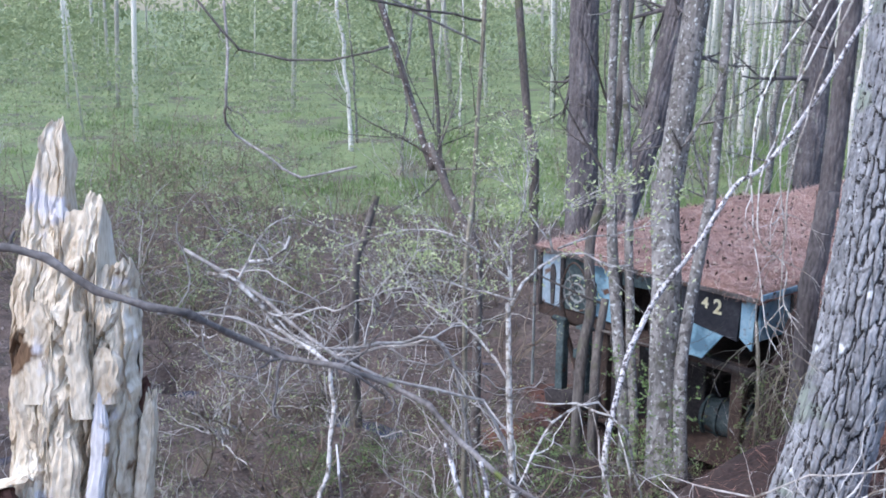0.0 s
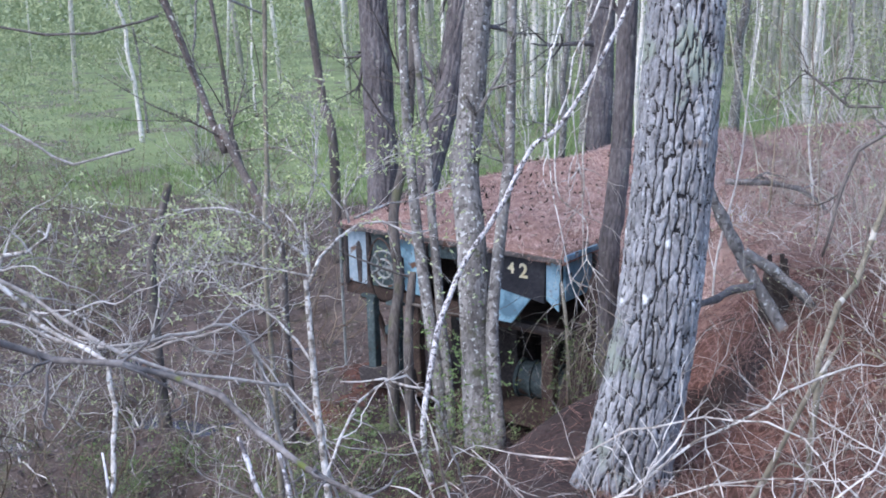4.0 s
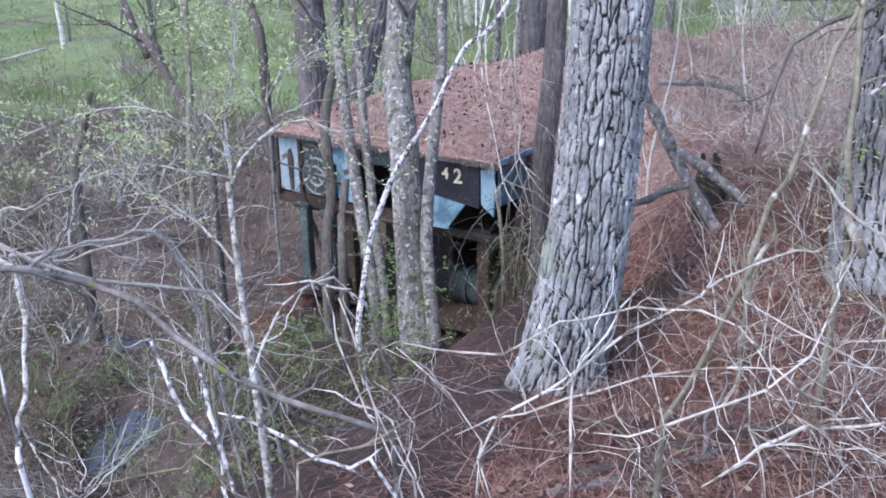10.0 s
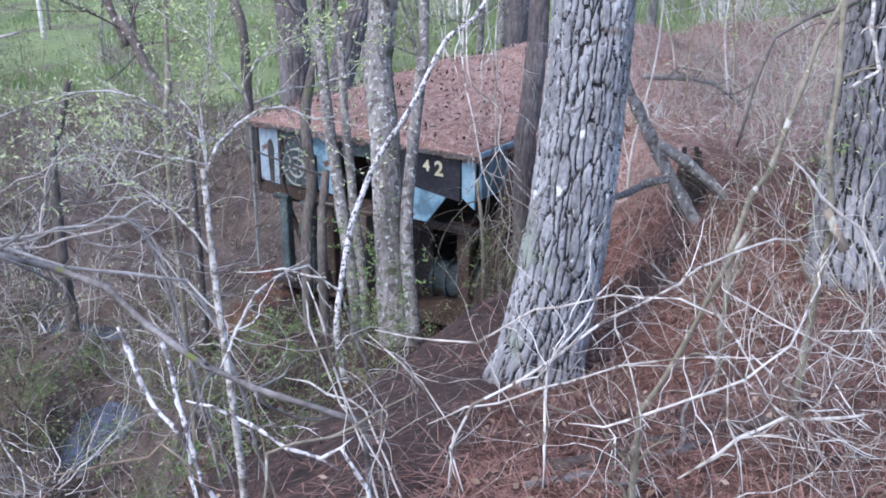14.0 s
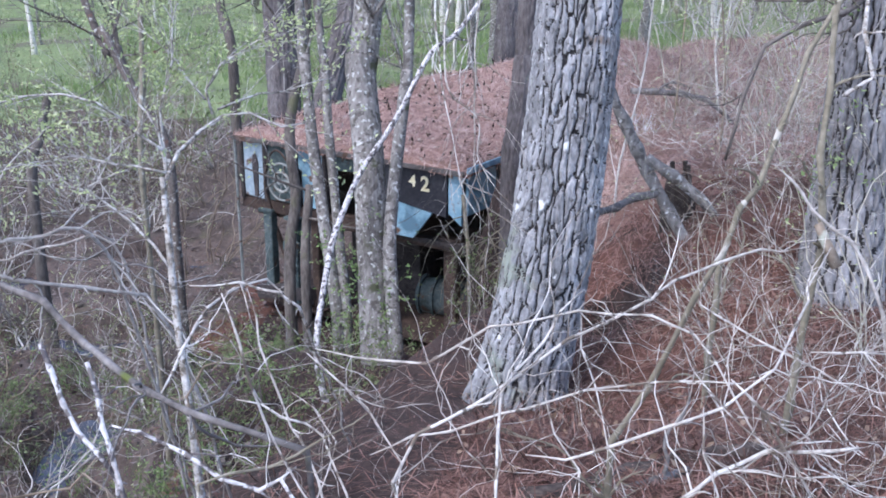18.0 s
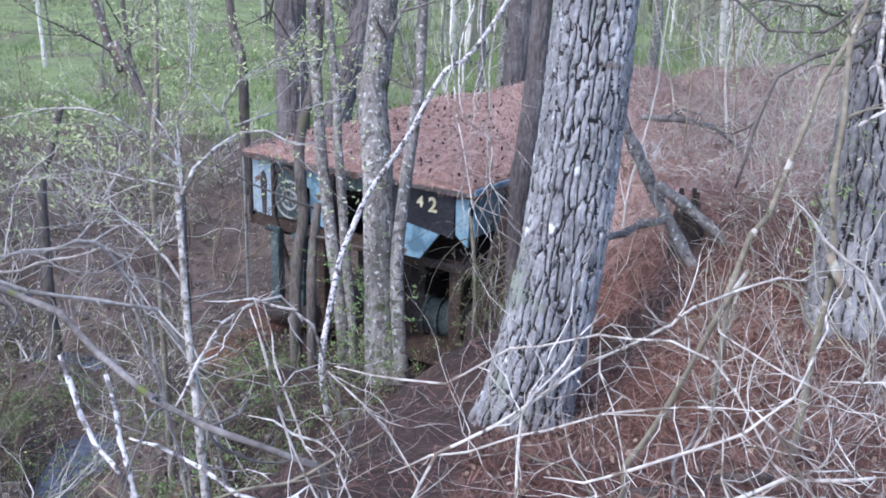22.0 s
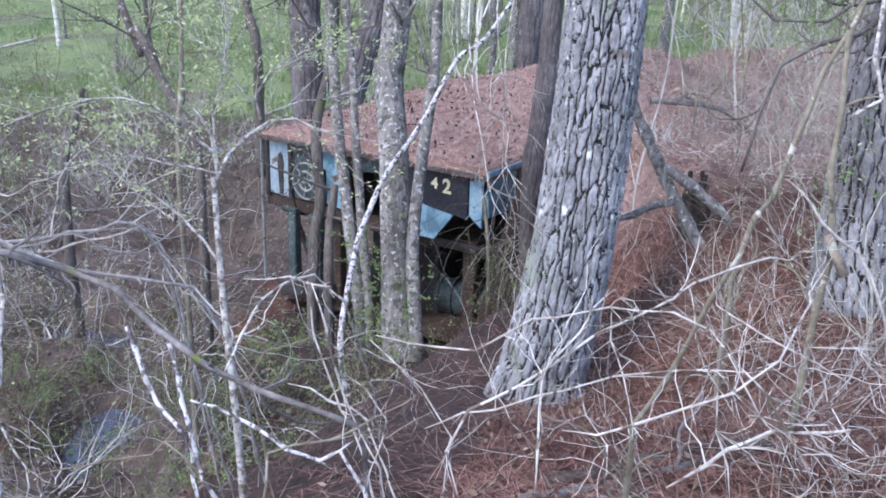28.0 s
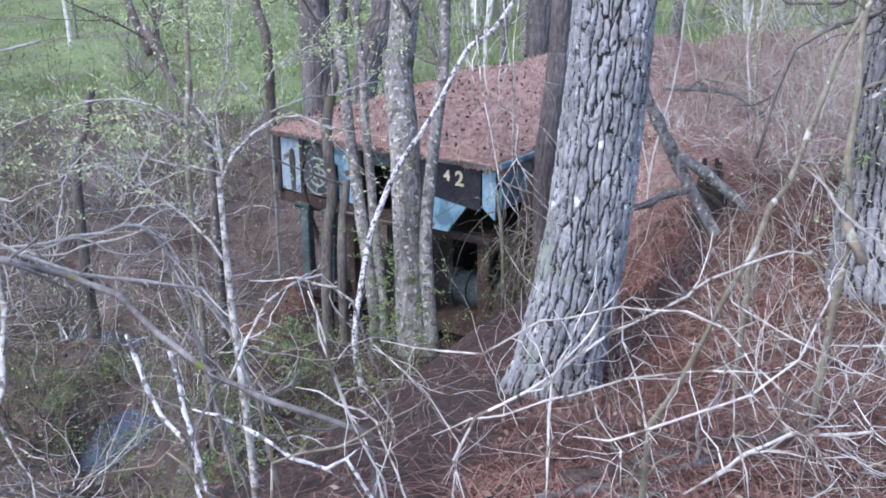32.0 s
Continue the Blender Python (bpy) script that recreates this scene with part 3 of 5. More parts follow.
for v in bm.verts:
    x, y = (v.co.x + 0.5) * (SIDE + 0.16) - 0.08, (v.co.y + 0.5) * (BACK + 0.1) - 0.07
    dx, dy = min(x + 0.08, SIDE + 0.08 - x), y + 0.07
    edge = min(dx, dy)
    z = TOP + 0.09 * smooth(0, 0.5, edge) + 0.1 * smooth(0.5, 3, y) + 0.34 * smooth(0.3, 1.7, x) * smooth(2.2, 3.9, y) + 0.05 * noise.noise(Vector((x * 1.6, y * 1.6, 0))) + 0.03 * noise.noise(Vector((x * 6, y * 6, 2)))
    if edge < 0.001:
        z -= 0.05 + 0.02 * noise.noise(Vector((x * 6, y * 6, 4)))
    v.co = Vector((x, y, z))
r = bmesh.ops.solidify(bm, geom=bm.faces[:], thickness=0.02)
bm.transform(MACHINE)
roof = part("roof", bm, M_ROOFMAT, machine, "roof plate under a mat of dead needles")
steel("eave_strip", SIDE / 2, -0.075, TOP - 0.045, SIDE + 0.14, 0.024, 0.045, M_EAVE, "dull grey-brown folded roof edge", (0, 0.4, 0))
steel("eave_strip", SIDE + 0.08, 0.9, TOP - 0.03, 0.02, 1.9, 0.06, M_BLUE, "blue folded roof edge")
# hand wheel on its spindle
HUB = (0.71, -0.16, LOW + 0.27)
heap = Heap()
ring = [MACHINE @ Vector((HUB[0] + 0.19 * math.cos(a), HUB[1], HUB[2] + 0.19 * math.sin(a))) for a in np.linspace(0, 2 * math.pi, 33)]
heap.tube(ring, [0.011] * 33, 7, cap=False)
wheel = part("hand_wheel", heap, M_GREYIRON, machine, "weathered grey iron hand wheel")
for k in range(6):
    a = k * math.pi / 3 + 0.3
    heap = Heap()
    heap.tube([MACHINE @ Vector((HUB[0] + r * math.cos(a), HUB[1], HUB[2] + r * math.sin(a))) for r in (0.03, 0.08, 0.13, 0.185)], [0.011, 0.008, 0.007, 0.008], 6)
    part("spoke", heap, M_GREYIRON, wheel)
heap = Heap()
inner = [MACHINE @ Vector((HUB[0] + 0.1 * math.cos(a), HUB[1] - 0.005, HUB[2] + 0.1 * math.sin(a))) for a in np.linspace(0, 2 * math.pi, 21)]
heap.tube(inner, [0.016] * 21, 6, cap=False)
heap.tube([MACHINE @ Vector((HUB[0], HUB[1] - 0.04, HUB[2])), MACHINE @ Vector((HUB[0], 0.02, HUB[2]))], [0.03, 0.03], 10)
part("hub", heap, M_GREYIRON, wheel)
heap = Heap()
heap.tube(spline([MACHINE @ Vector(q) for q in ((0.52, -0.12, LOW - 0.05), (0.5, -0.19, LOW + 0.22), (0.58, -0.2, LOW + 0.5), (0.7, -0.2, LOW + 0.6), (0.84, -0.2, LOW + 0.48), (0.91, -0.19, LOW + 0.2), (0.88, -0.12, LOW - 0.05))]), [0.011] * 37, 6)
part("guard_hoop", heap, M_RUST, machine, "rust-brown hoop round the hand wheel")

# under the house: deck, posts, drum and plates
for n, (x, y, w, z0, z1, mat) in enumerate(((0.33, 0.05, 0.11, 0.35, LOW - 0.12, M_TEAL), (0.72, 0.0, 0.1, 0.3, LOW - 0.14, M_TEAL), (0.93, 0.1, 0.09, 0.25, LOW - 0.1, M_RUST),
                                        (1.1, 0.2, 0.12, 0.2, LOW - 0.12, M_DARKSTEEL), (1.62, 0.15, 0.24, 0.25, LOW - 0.2, M_TEAL), (2.45, 0.3, 0.14, -0.1, LOW - 0.15, M_RUST))):
    post = steel("post", x, y, (z0 + z1) / 2, w, 0.1, z1 - z0, mat, "teal-green steel post" if mat is M_TEAL else "rusted steel post")
    steel("post_cap", x, y, z1, w + 0.09, 0.16, 0.035, mat, owner=post)
    steel("foot_plate", x, y, z0, w + 0.08, 0.18, 0.03, M_RUST, owner=post)
steel("bracket", 0.72, -0.07, 0.95, 0.2, 0.06, 0.1, M_TEAL, "teal bracket")
steel("bracket", 0.72, -0.07, 0.72, 0.16, 0.06, 0.06, M_TEAL, "teal bracket")
steel("brace", 0.5, 0.1, 0.72, 0.05, 0.05, 0.75, M_RUST, "slanting rusted brace", (0, -24, 0))
steel("deck_beam", 0.55, 0.0, 0.4, 0.75, 0.12, 0.14, M_DARKSTEEL, "dark deck beam", (0, -8, 0))
steel("deck", SIDE / 2, 1.6, 0.2, SIDE, 2.9, 0.1, M_RUST, "rusted deck low in the ditch")
# dark block and cross wall fill the cavity behind the posts
steel("underfloor_block", 1.3, 1.1, 0.72, 0.9, 0.7, 0.95, M_DARKSTEEL, "dark block below the floor")
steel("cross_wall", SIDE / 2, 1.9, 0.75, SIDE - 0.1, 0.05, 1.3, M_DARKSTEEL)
bm = bmesh.new()
bmesh.ops.create_cone(bm, cap_ends=True, segments=36, radius1=0.19, radius2=0.19, depth=0.6)
bmesh.ops.bevel(bm, geom=[e for e in bm.edges if len(e.link_faces) == 2 and e.calc_face_angle() > 1], offset=0.03, segments=3, affect="EDGES")
bm.transform(MACHINE @ pose(2.1, 0.75, 0.42, 0, 90, 10))
drum = part("drum", bm, M_TEAL, machine, "teal cable drum")
for x in (1.85, 2.0, 2.3):
    bm = bmesh.new()
    bmesh.ops.create_cone(bm, cap_ends=True, segments=36, radius1=0.215, radius2=0.215, depth=0.03)
    bm.transform(MACHINE @ pose(x, 0.75 + (x - 2.1) * 0.17, 0.42, 0, 90, 10))
    part("flange", bm, M_TEAL, drum)

# ---------- trees ----------
def plates(u, v, seed, wrap):
    """For each place on unrolled bark: how far it lies from the nearest crack, the plate's own height, and how near its edge."""
    hashed = lambda i, j, k: np.modf(np.abs(np.sin(i * 127.1 + j * 311.7 + k * 74.7 + seed) * 43758.5453))[0]
    near, second, height = np.full(u.shape, 9.0), np.full(u.shape, 9.0), np.zeros(u.shape)
    own, other = [u * 0, v * 0], [u * 0, v * 0]
    iu = np.floor(u)
    for di in (-2, -1, 0, 1, 2):
        i = iu + di
        col = np.mod(i, wrap)
        shift = hashed(col, 0 * col, 5.0)
        jv = np.floor(v + shift)
        for dj in (-1, 0, 1):
            j = jv + dj
            pu = i + 0.2 + 0.6 * hashed(col, j, 1.0)
            pv = j - shift + 0.15 + 0.7 * hashed(col, j, 2.0)
            d = np.hypot(u - pu, v - pv)
            closer = d < near
            runner = ~closer & (d < second)
            for n, p in ((0, pu), (1, pv)):
                other[n] = np.where(closer, own[n], np.where(runner, p, other[n]))
                own[n] = np.where(closer, p, own[n])
            second = np.where(closer, near, np.where(runner, d, second))
            height = np.where(closer, hashed(col, j, 3.0), height)
            near = np.where(closer, d, near)
    across_grain = np.abs(other[1] - own[1]) / (np.abs(other[0] - own[0]) + np.abs(other[1] - own[1]) + 1e-6)
    return (second - near) * (1 + 1.8 * across_grain ** 2), height


def pine_trunk(points, radii, rng, around=72, rows=None, plate=0.05, depth=0.02):
    """A furrowed trunk: long bark plates set between dark cracks."""
    line = points if len(points) > 8 else spline(points, 14)
    cum = [0.0]
    for a, b in zip(line, line[1:]):
        cum.append(cum[-1] + (b - a).length)
    rows = rows or int(cum[-1] / 0.016)
    h = Heap()
    h.deep = []
    seed = rng.uniform(0, 50)
    d0 = (line[-1] - line[0]).normalized()
    u = d0.orthogonal().normalized()
    w = d0.cross(u)
    wrap = max(6, round(2 * math.pi * sum(radii) / len(radii) / plate))
    angle = np.arange(around) / around
    length = cum[-1] * np.arange(rows + 1) / rows
    uu, vv = np.meshgrid(angle * wrap, length / plate * 0.2)
    for j in range(rows + 1):
        for m in range(around):
            a = 2 * math.pi * m / around
            q = Vector((math.cos(a) * wrap / 6.3, math.sin(a) * wrap / 6.3, vv[j, m] * 1.6 + seed))
            bend = noise.noise_vector(q * 0.8) * 0.55 + noise.noise_vector(q * 2.4) * 0.26
            uu[j, m] += bend.x
            vv[j, m] += bend.y * 0.5
    gap, tall = plates(uu, vv, seed, wrap)
    for j in range(rows + 1):
        s = length[j]
        i = min(len(cum) - 2, max(0, int(np.searchsorted(cum, s)) - 1))
        p = line[i].lerp(line[i + 1], (s - cum[i]) / max(1e-6, cum[i + 1] - cum[i]))
        t = s / cum[-1] * (len(radii) - 1)
        k = min(int(t), len(radii) - 2)
        r = radii[k] + (radii[k + 1] - radii[k]) * (t - k)
        for m in range(around):
            a = 2 * math.pi * m / around
            c, sn = math.cos(a), math.sin(a)
            g = gap[j, m]
            flake = noise.noise(Vector((c * 21, sn * 21, s * 22 + seed)))
            ridge = 0.66 * smooth(0.0, 0.16, g) + 0.34 * smooth(0.1, 0.6, g) + 0.28 * (tall[j, m] - 0.5) * smooth(0.05, 0.25, g) + 0.14 * flake
            rough = noise.noise(Vector((c * 9, sn * 9, s * 30 + seed)))
            rr = r + depth * (ridge - 0.8) + 0.16 * depth * rough + 0.03 * r * noise.noise(Vector((c, sn, s * 1.2 + seed)))
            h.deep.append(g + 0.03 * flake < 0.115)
            v = p + (u * c + w * sn) * rr
            h.v.append((v.x, v.y, v.z))
    for j in range(rows):
        for m in range(around):
            a, b = j * around + m, j * around + (m + 1) % around
            h.f.append((a, b, b + around, a + around))
    return h


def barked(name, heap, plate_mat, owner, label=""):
    """Links a furrowed trunk: grey plates; furrows take dark inner bark with crevice shade painted in."""
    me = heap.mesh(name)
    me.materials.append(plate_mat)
    me.materials.append(M_FISSURESHADE)
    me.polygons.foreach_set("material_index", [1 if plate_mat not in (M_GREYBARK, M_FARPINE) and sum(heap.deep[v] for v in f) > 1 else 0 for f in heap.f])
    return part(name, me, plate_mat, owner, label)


def pine_crown(owner, top, rng, spread=1.6, height=3.5, count=26):
    limbs, needles = Heap(), Heap()
    for k in range(count):
        z = -height * rng.random()
        a = rng.uniform(0, 2 * math.pi)
        d = Vector((math.cos(a), math.sin(a), rng.uniform(0.0, 0.5))).normalized()
        length = spread * (0.45 + 0.55 * -z / height) * rng.uniform(0.7, 1.1)
        p = Vector(top) + Vector((0, 0, z))
        limbs.tube([p, p + d * length * 0.5, p + d * length + Vector((0, 0, 0.12))], [0.035, 0.022, 0.008], 5)
        for c in range(7):
            q = p + d * length * rng.uniform(0.4, 1.05) + rand_dir(rng) * 0.15
            for n in range(14):
                nd = (rand_dir(rng) + d * 0.6).normalized()
                needles.leaf(q, nd, nd.orthogonal().normalized(), 0.2, 0.012)
    part("limbwood", limbs, M_DARKBARK, owner)
    part("crown", needles, M_NEEDLEGREEN, owner, "green needle tufts")


rng = random.Random(4)
# the great leaning pine
tree = thing("pine_tree", (0.562, 4.744, 2.13), "great leaning pine with thick grey furrowed bark", "tree")
foot = Vector((0.54, 4.733, 2.06)) - Vector((0.03, 0, 0.25))
p1, p2, p3 = Vector((0.692, 4.877, 2.585)), Vector((0.806, 5.089, 3.237)), Vector((0.978, 5.590, 4.774))
top = p3 + (p3 - p2).normalized() * 9
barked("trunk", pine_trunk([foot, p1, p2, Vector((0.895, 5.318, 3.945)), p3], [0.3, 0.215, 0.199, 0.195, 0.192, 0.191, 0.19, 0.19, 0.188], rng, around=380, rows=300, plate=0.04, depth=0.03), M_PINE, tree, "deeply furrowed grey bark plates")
h = Heap()
h.tube(spline([p3 - (p3 - p2).normalized() * 0.02, p3.lerp(top, 0.5), top]), [0.19 - 0.011 * i for i in range(13)], 14)
part("upper_trunk", h, M_PINE, tree)
limb = Heap()
lr = random.Random(5)
spring = p3 + (top - p3) * 0.05
for pts in ((spring, (0.466, 5.220, 4.609), (0.211, 4.751, 4.135), (0.216, 4.493, 3.666), (0.264, 4.402, 3.386), (0.291, 4.345, 3.209)), (spring, (0.558, 5.106, 4.580), (0.282, 4.618, 4.050), (0.234, 4.433, 3.643), (0.353, 4.381, 3.481), (0.359, 4.334, 3.338), (0.443, 4.303, 3.244)),
            (spring, (0.583, 5.098, 4.556), (0.368, 4.610, 3.863), (0.343, 4.415, 3.426), (0.358, 4.358, 3.249), (0.419, 4.298, 3.066)), (spring, (0.518, 5.220, 4.609), (0.325, 4.705, 3.996), (0.340, 4.615, 3.719), (0.346, 4.563, 3.557))):
    path = crooked(spline(pts, 9), 0.02, lr, 0.2)
    limb.tube(path, [0.006 * (1 - i / len(path)) ** 2 + 0.0023 for i in range(len(path))], 5)
    for k in range(5):
        i = lr.randint(len(path) // 2, len(path) - 2)
        sprig(limb, path[i], (path[i + 1] - path[i]).normalized() + 0.8 * rand_dir(lr), 0.3, 0.003, lr, 1, 2, -0.3, bend=1.0)
part("hanging_limb", limb, M_TWIG, tree, "thin dead pale limb hanging before the roof")
pine_crown(tree, top, rng)

# second pine at the edge of the brambles
tree = thing("pine_tree", (2.066, 4.800, 2.425), "large pine with dark rough bark standing in brambles", "tree")
a, b, c = Vector((2.040, 4.733, 2.225)), Vector((2.145, 5.015, 3.078)), Vector((2.381, 5.494, 4.533))
a.z = land(a.x, a.y) - 0.1
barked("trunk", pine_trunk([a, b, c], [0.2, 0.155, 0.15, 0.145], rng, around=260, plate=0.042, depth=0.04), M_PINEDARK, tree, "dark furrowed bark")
h = Heap()
top = c + (c - b).normalized() * 8
h.tube([c - (c - b).normalized() * 0.02, c.lerp(top, 0.5), top], [0.16, 0.12, 0.05], 12)
part("upper_trunk", h, M_DARKBARK, tree)
pine_crown(tree, top, rng)


def tall_tree(name, pts, radii, mat, label, rng, extend=7.0, limbs=6, limb_from=0.72, sides=12, bend=0.02, leafy=False, twig_mat=None, furrow=None):
    """A trunk through its points carried on upward, with limbs that fork into bare twigs."""
    pts = [Vector(p) for p in pts]
    base = Vector((pts[0].x, pts[0].y, land(pts[0].x, pts[0].y) - 0.08))
    if (pts[0] - base).length > 0.03:
        pts = [base] + pts[(1 if (pts[0] - base).length < 0.25 else 0):]
    t = thing(name, base + Vector((0, 0, 0.08)), label, "tree")
    if extend:
        up = (pts[-1] - pts[-2]).normalized() + Vector((0, 0, 0.5))
        pts.append(pts[-1] + up.normalized() * extend)
    path = crooked(spline(pts, 9), bend, rng)
    n = len(path)
    rad = [radii[0] + (radii[1] - radii[0]) * (i / (n - 1)) for i in range(n)]
    for i in range(min(4, n)):
        rad[i] *= 1 + 0.25 * (1 - i / 4)
    if furrow:
        barked("trunk", pine_trunk(path, rad, rng, *furrow), mat, t)
    else:
        h = Heap()
        h.tube(path, [r * (1 + 0.1 * noise.noise(p * 2.5)) for r, p in zip(rad, path)], sides)
        part("trunk", h, mat, t)
    br, lv = Heap(), (Heap() if leafy else None)
    for k in range(limbs):
        i = min(n - 2, int(n * (limb_from + (1 - limb_from) * rng.random())))
        d = (rand_dir(rng) + Vector((0, 0, 0.5))).normalized()
        sprig(br, path[i], d, rng.uniform(0.7, 1.7), rad[i] * 0.4, rng, 2, 4, 0.15, lv, 0.03, 5)
    if limbs:
        part("branchwork", br, twig_mat or mat, t)
        if leafy:
            part("foliage", lv, M_LEAF, t, "sparse young yellow-green leaves")
    return t


rng = random.Random(7)
tall_tree("maple_tree", [(-0.163, 7.645, 1.069), (-0.210, 7.896, 1.840), (-0.250, 8.131, 2.566), (-0.290, 8.343, 3.217), (-0.226, 8.492, 3.676)], (0.125, 0.07), M_GREYBARK, "slim grey tree with lichen-spotted bark by the machine house", rng, bend=0.03, furrow=(90, 330, 0.035, 0.009))
tall_tree("maple_tree", [(-0.039, 7.586, 1.211), (-0.074, 7.800, 1.871), (-0.022, 8.001, 2.488), (0.059, 8.188, 3.065), (0.089, 8.389, 3.683)], (0.06, 0.035), M_GREYBARK, "thin grey stem close beside a thicker tree", rng)
tall_tree("maple_tree", [(-0.535, 8.415, 1.174), (-0.627, 8.621, 1.808), (-0.717, 8.841, 2.487), (-0.771, 9.033, 3.075), (-0.806, 9.209, 3.618)], (0.06, 0.035), M_GREYBARK, "thin grey stem before the machine house", rng)
tall_tree("maple_tree", [(-0.450, 8.407, 1.151), (-0.531, 8.621, 1.807), (-0.584, 8.841, 2.486), (-0.605, 9.032, 3.074), (-0.673, 9.209, 3.617)], (0.045, 0.03), M_GREYBARK, "thin grey stem before the machine house", rng)
tall_tree("birch_tree", [(-0.504, 6.920, 1.103), (-0.562, 7.032, 1.447), (-0.495, 7.408, 1.957), (-0.382, 7.606, 2.243), (-0.259, 7.787, 2.476), (-0.011, 7.904, 2.836), (0.245, 8.040, 3.257), (0.649, 8.183, 3.697)], (0.024, 0.016), M_STICK, "leaning birch with pale blotched bark", rng, bend=0.03, extend=3, limbs=4)
tall_tree("dark_tree", [(-1.048, 9.571, 0.849), (-1.034, 9.738, 1.361), (-0.989, 9.854, 1.720), (-1.039, 10.054, 2.335), (-0.917, 10.254, 2.950), (-0.870, 10.437, 3.513)], (0.06, 0.04), M_DARKBARK, "dark crooked stem against the machine house", rng)
tall_tree("dark_tree", [(-0.880, 9.367, 0.867), (-0.887, 9.546, 1.420), (-0.852, 9.693, 1.872)], (0.05, 0.04), M_DARKBARK, "short dead stem before the machine house", rng, extend=0, limbs=2)
tall_tree("pine_tree", [(0.884, 8.520, 2.265), (0.927, 8.6, 2.616), (0.998, 8.8, 3.128), (1.05, 9.0, 3.689)], (0.088, 0.068), M_FARPINE, "slender dark pine on the bank above the roof", rng, furrow=(90, 300, 0.04, 0.016))
tall_tree("pine_tree", [(-1.702, 15.228, 1.107), (-1.722, 15.481, 1.886), (-1.751, 15.709, 2.587), (-1.811, 16.012, 3.522)], (0.24, 0.17), M_FARPINE, "dark pine trunk behind the machine house", rng, furrow=(90, 200, 0.07, 0.04))
tall_tree("pine_tree", [(-1.132, 14.760, 1.286), (-1.009, 14.980, 1.964), (-0.822, 15.200, 2.641), (-0.643, 15.494, 3.544)], (0.19, 0.14), M_FARPINE, "leaning dark pine trunk behind the machine house", rng, furrow=(90, 200, 0.07, 0.04))
tall_tree("pine_tree", [(1.599, 17.139, 2.136), (1.649, 17.389, 2.905), (1.700, 17.722, 3.930)], (0.2, 0.16), M_FARPINE, "pine trunk beyond the needle ridge", rng, furrow=(80, 180, 0.07, 0.04))
tall_tree("sapling", [(-2.104, 9.745, 2.030), (-2.338, 9.916, 2.559), (-2.495, 10.006, 2.836), (-2.704, 10.137, 3.239), (-2.887, 10.236, 3.542)], (0.045, 0.032), M_MOTTLED, "leaning sapling with flaking mottled bark", rng, leafy=True)
tall_tree("sapling", [(-2.172, 9.956, 2.034), (-2.489, 10.256, 2.633), (-2.623, 10.391, 3.048), (-2.729, 10.542, 3.515)], (0.028, 0.02), M_DARKBARK, "thin dark sapling beyond the ditch", rng)
tall_tree("sapling", [(-2.695, 17.119, 2.075), (-2.799, 17.286, 2.588), (-2.930, 17.480, 3.186)], (0.085, 0.065), M_DARKBARK, "dark sapling beyond the ditch", rng)
tall_tree("dead_stub", [(-3.692, 10.668, 1.635), (-3.620, 10.811, 2.077), (-3.524, 10.958, 2.529)], (0.06, 0.04), M_DARKBARK, "broken dark stub across the ditch", rng, extend=0, limbs=0)
tall_tree("sapling", [(-1.471, 6.302, 2.762), (-1.478, 6.493, 3.350), (-1.482, 6.653, 3.840)], (0.018, 0.013), M_STEM, "straight thin olive-grey sapling", rng)

# forked young birch with the arching branch
rng = random.Random(11)
birch = tall_tree("birch_tree", [(-0.603, 3.267, 2.481), (-0.646, 3.370, 2.797), (-0.677, 3.460, 3.076), (-0.692, 3.521, 3.262), (-0.710, 3.584, 3.458)], (0.0145, 0.0095), M_BIRCH, "forked young birch with pale peeling bark and new leaves", rng, extend=0, limbs=0, bend=0.015)
h, lv = Heap(), Heap()


def bough(r, leafy, *pts):
    path, _ = kinked(crooked(spline(pts, 9), 0.02, rng, 0.3), rng, 0.09, 0.009)
    n = len(path)
    h.tube(path, [r * (1 - 0.65 * i / n) for i in range(n)], 6)
    for k in range(leafy):
        i = rng.randint(2, n - 2)
        d = ((path[i + 1] - path[i]).normalized() + 0.9 * rand_dir(rng) + Vector((0, 0, 0.25))).normalized()
        sprig(h, path[i], d, rng.uniform(0.15, 0.4), 0.002, rng, 1, 3, 0.15, lv, 0.019, 7)


bough(0.006, 3, (-0.703, 3.584, 3.458), (-0.706, 3.608, 3.532), (-0.745, 3.636, 3.616), (-0.803, 3.671, 3.724))
bough(0.0055, 14, (-0.710, 3.611, 3.541), (-0.778, 3.628, 3.594), (-0.835, 3.596, 3.655), (-0.918, 3.561, 3.710), (-1.013, 3.567, 3.729), (-1.108, 3.565, 3.721), (-1.205, 3.507, 3.704), (-1.337, 3.446, 3.679))
bough(0.0075, 5, (-0.695, 3.581, 3.448), (-0.664, 3.663, 3.539), (-0.588, 3.740, 3.613), (-0.507, 3.751, 3.649), (-0.431, 3.744, 3.625), (-0.367, 3.733, 3.592), (-0.270, 3.785, 3.591))
bough(0.005, 6, (-0.544, 3.750, 3.643), (-0.459, 3.867, 3.679), (-0.343, 3.969, 3.670), (-0.178, 4.088, 3.713))
bough(0.005, 12, (-0.572, 3.745, 3.628), (-0.604, 3.762, 3.680), (-0.527, 3.796, 3.784), (-0.437, 3.919, 3.842), (-0.334, 3.930, 3.875))
bough(0.004, 12, (-0.604, 3.762, 3.680), (-0.657, 3.786, 3.756), (-0.727, 3.814, 3.843), (-0.807, 3.830, 3.891))
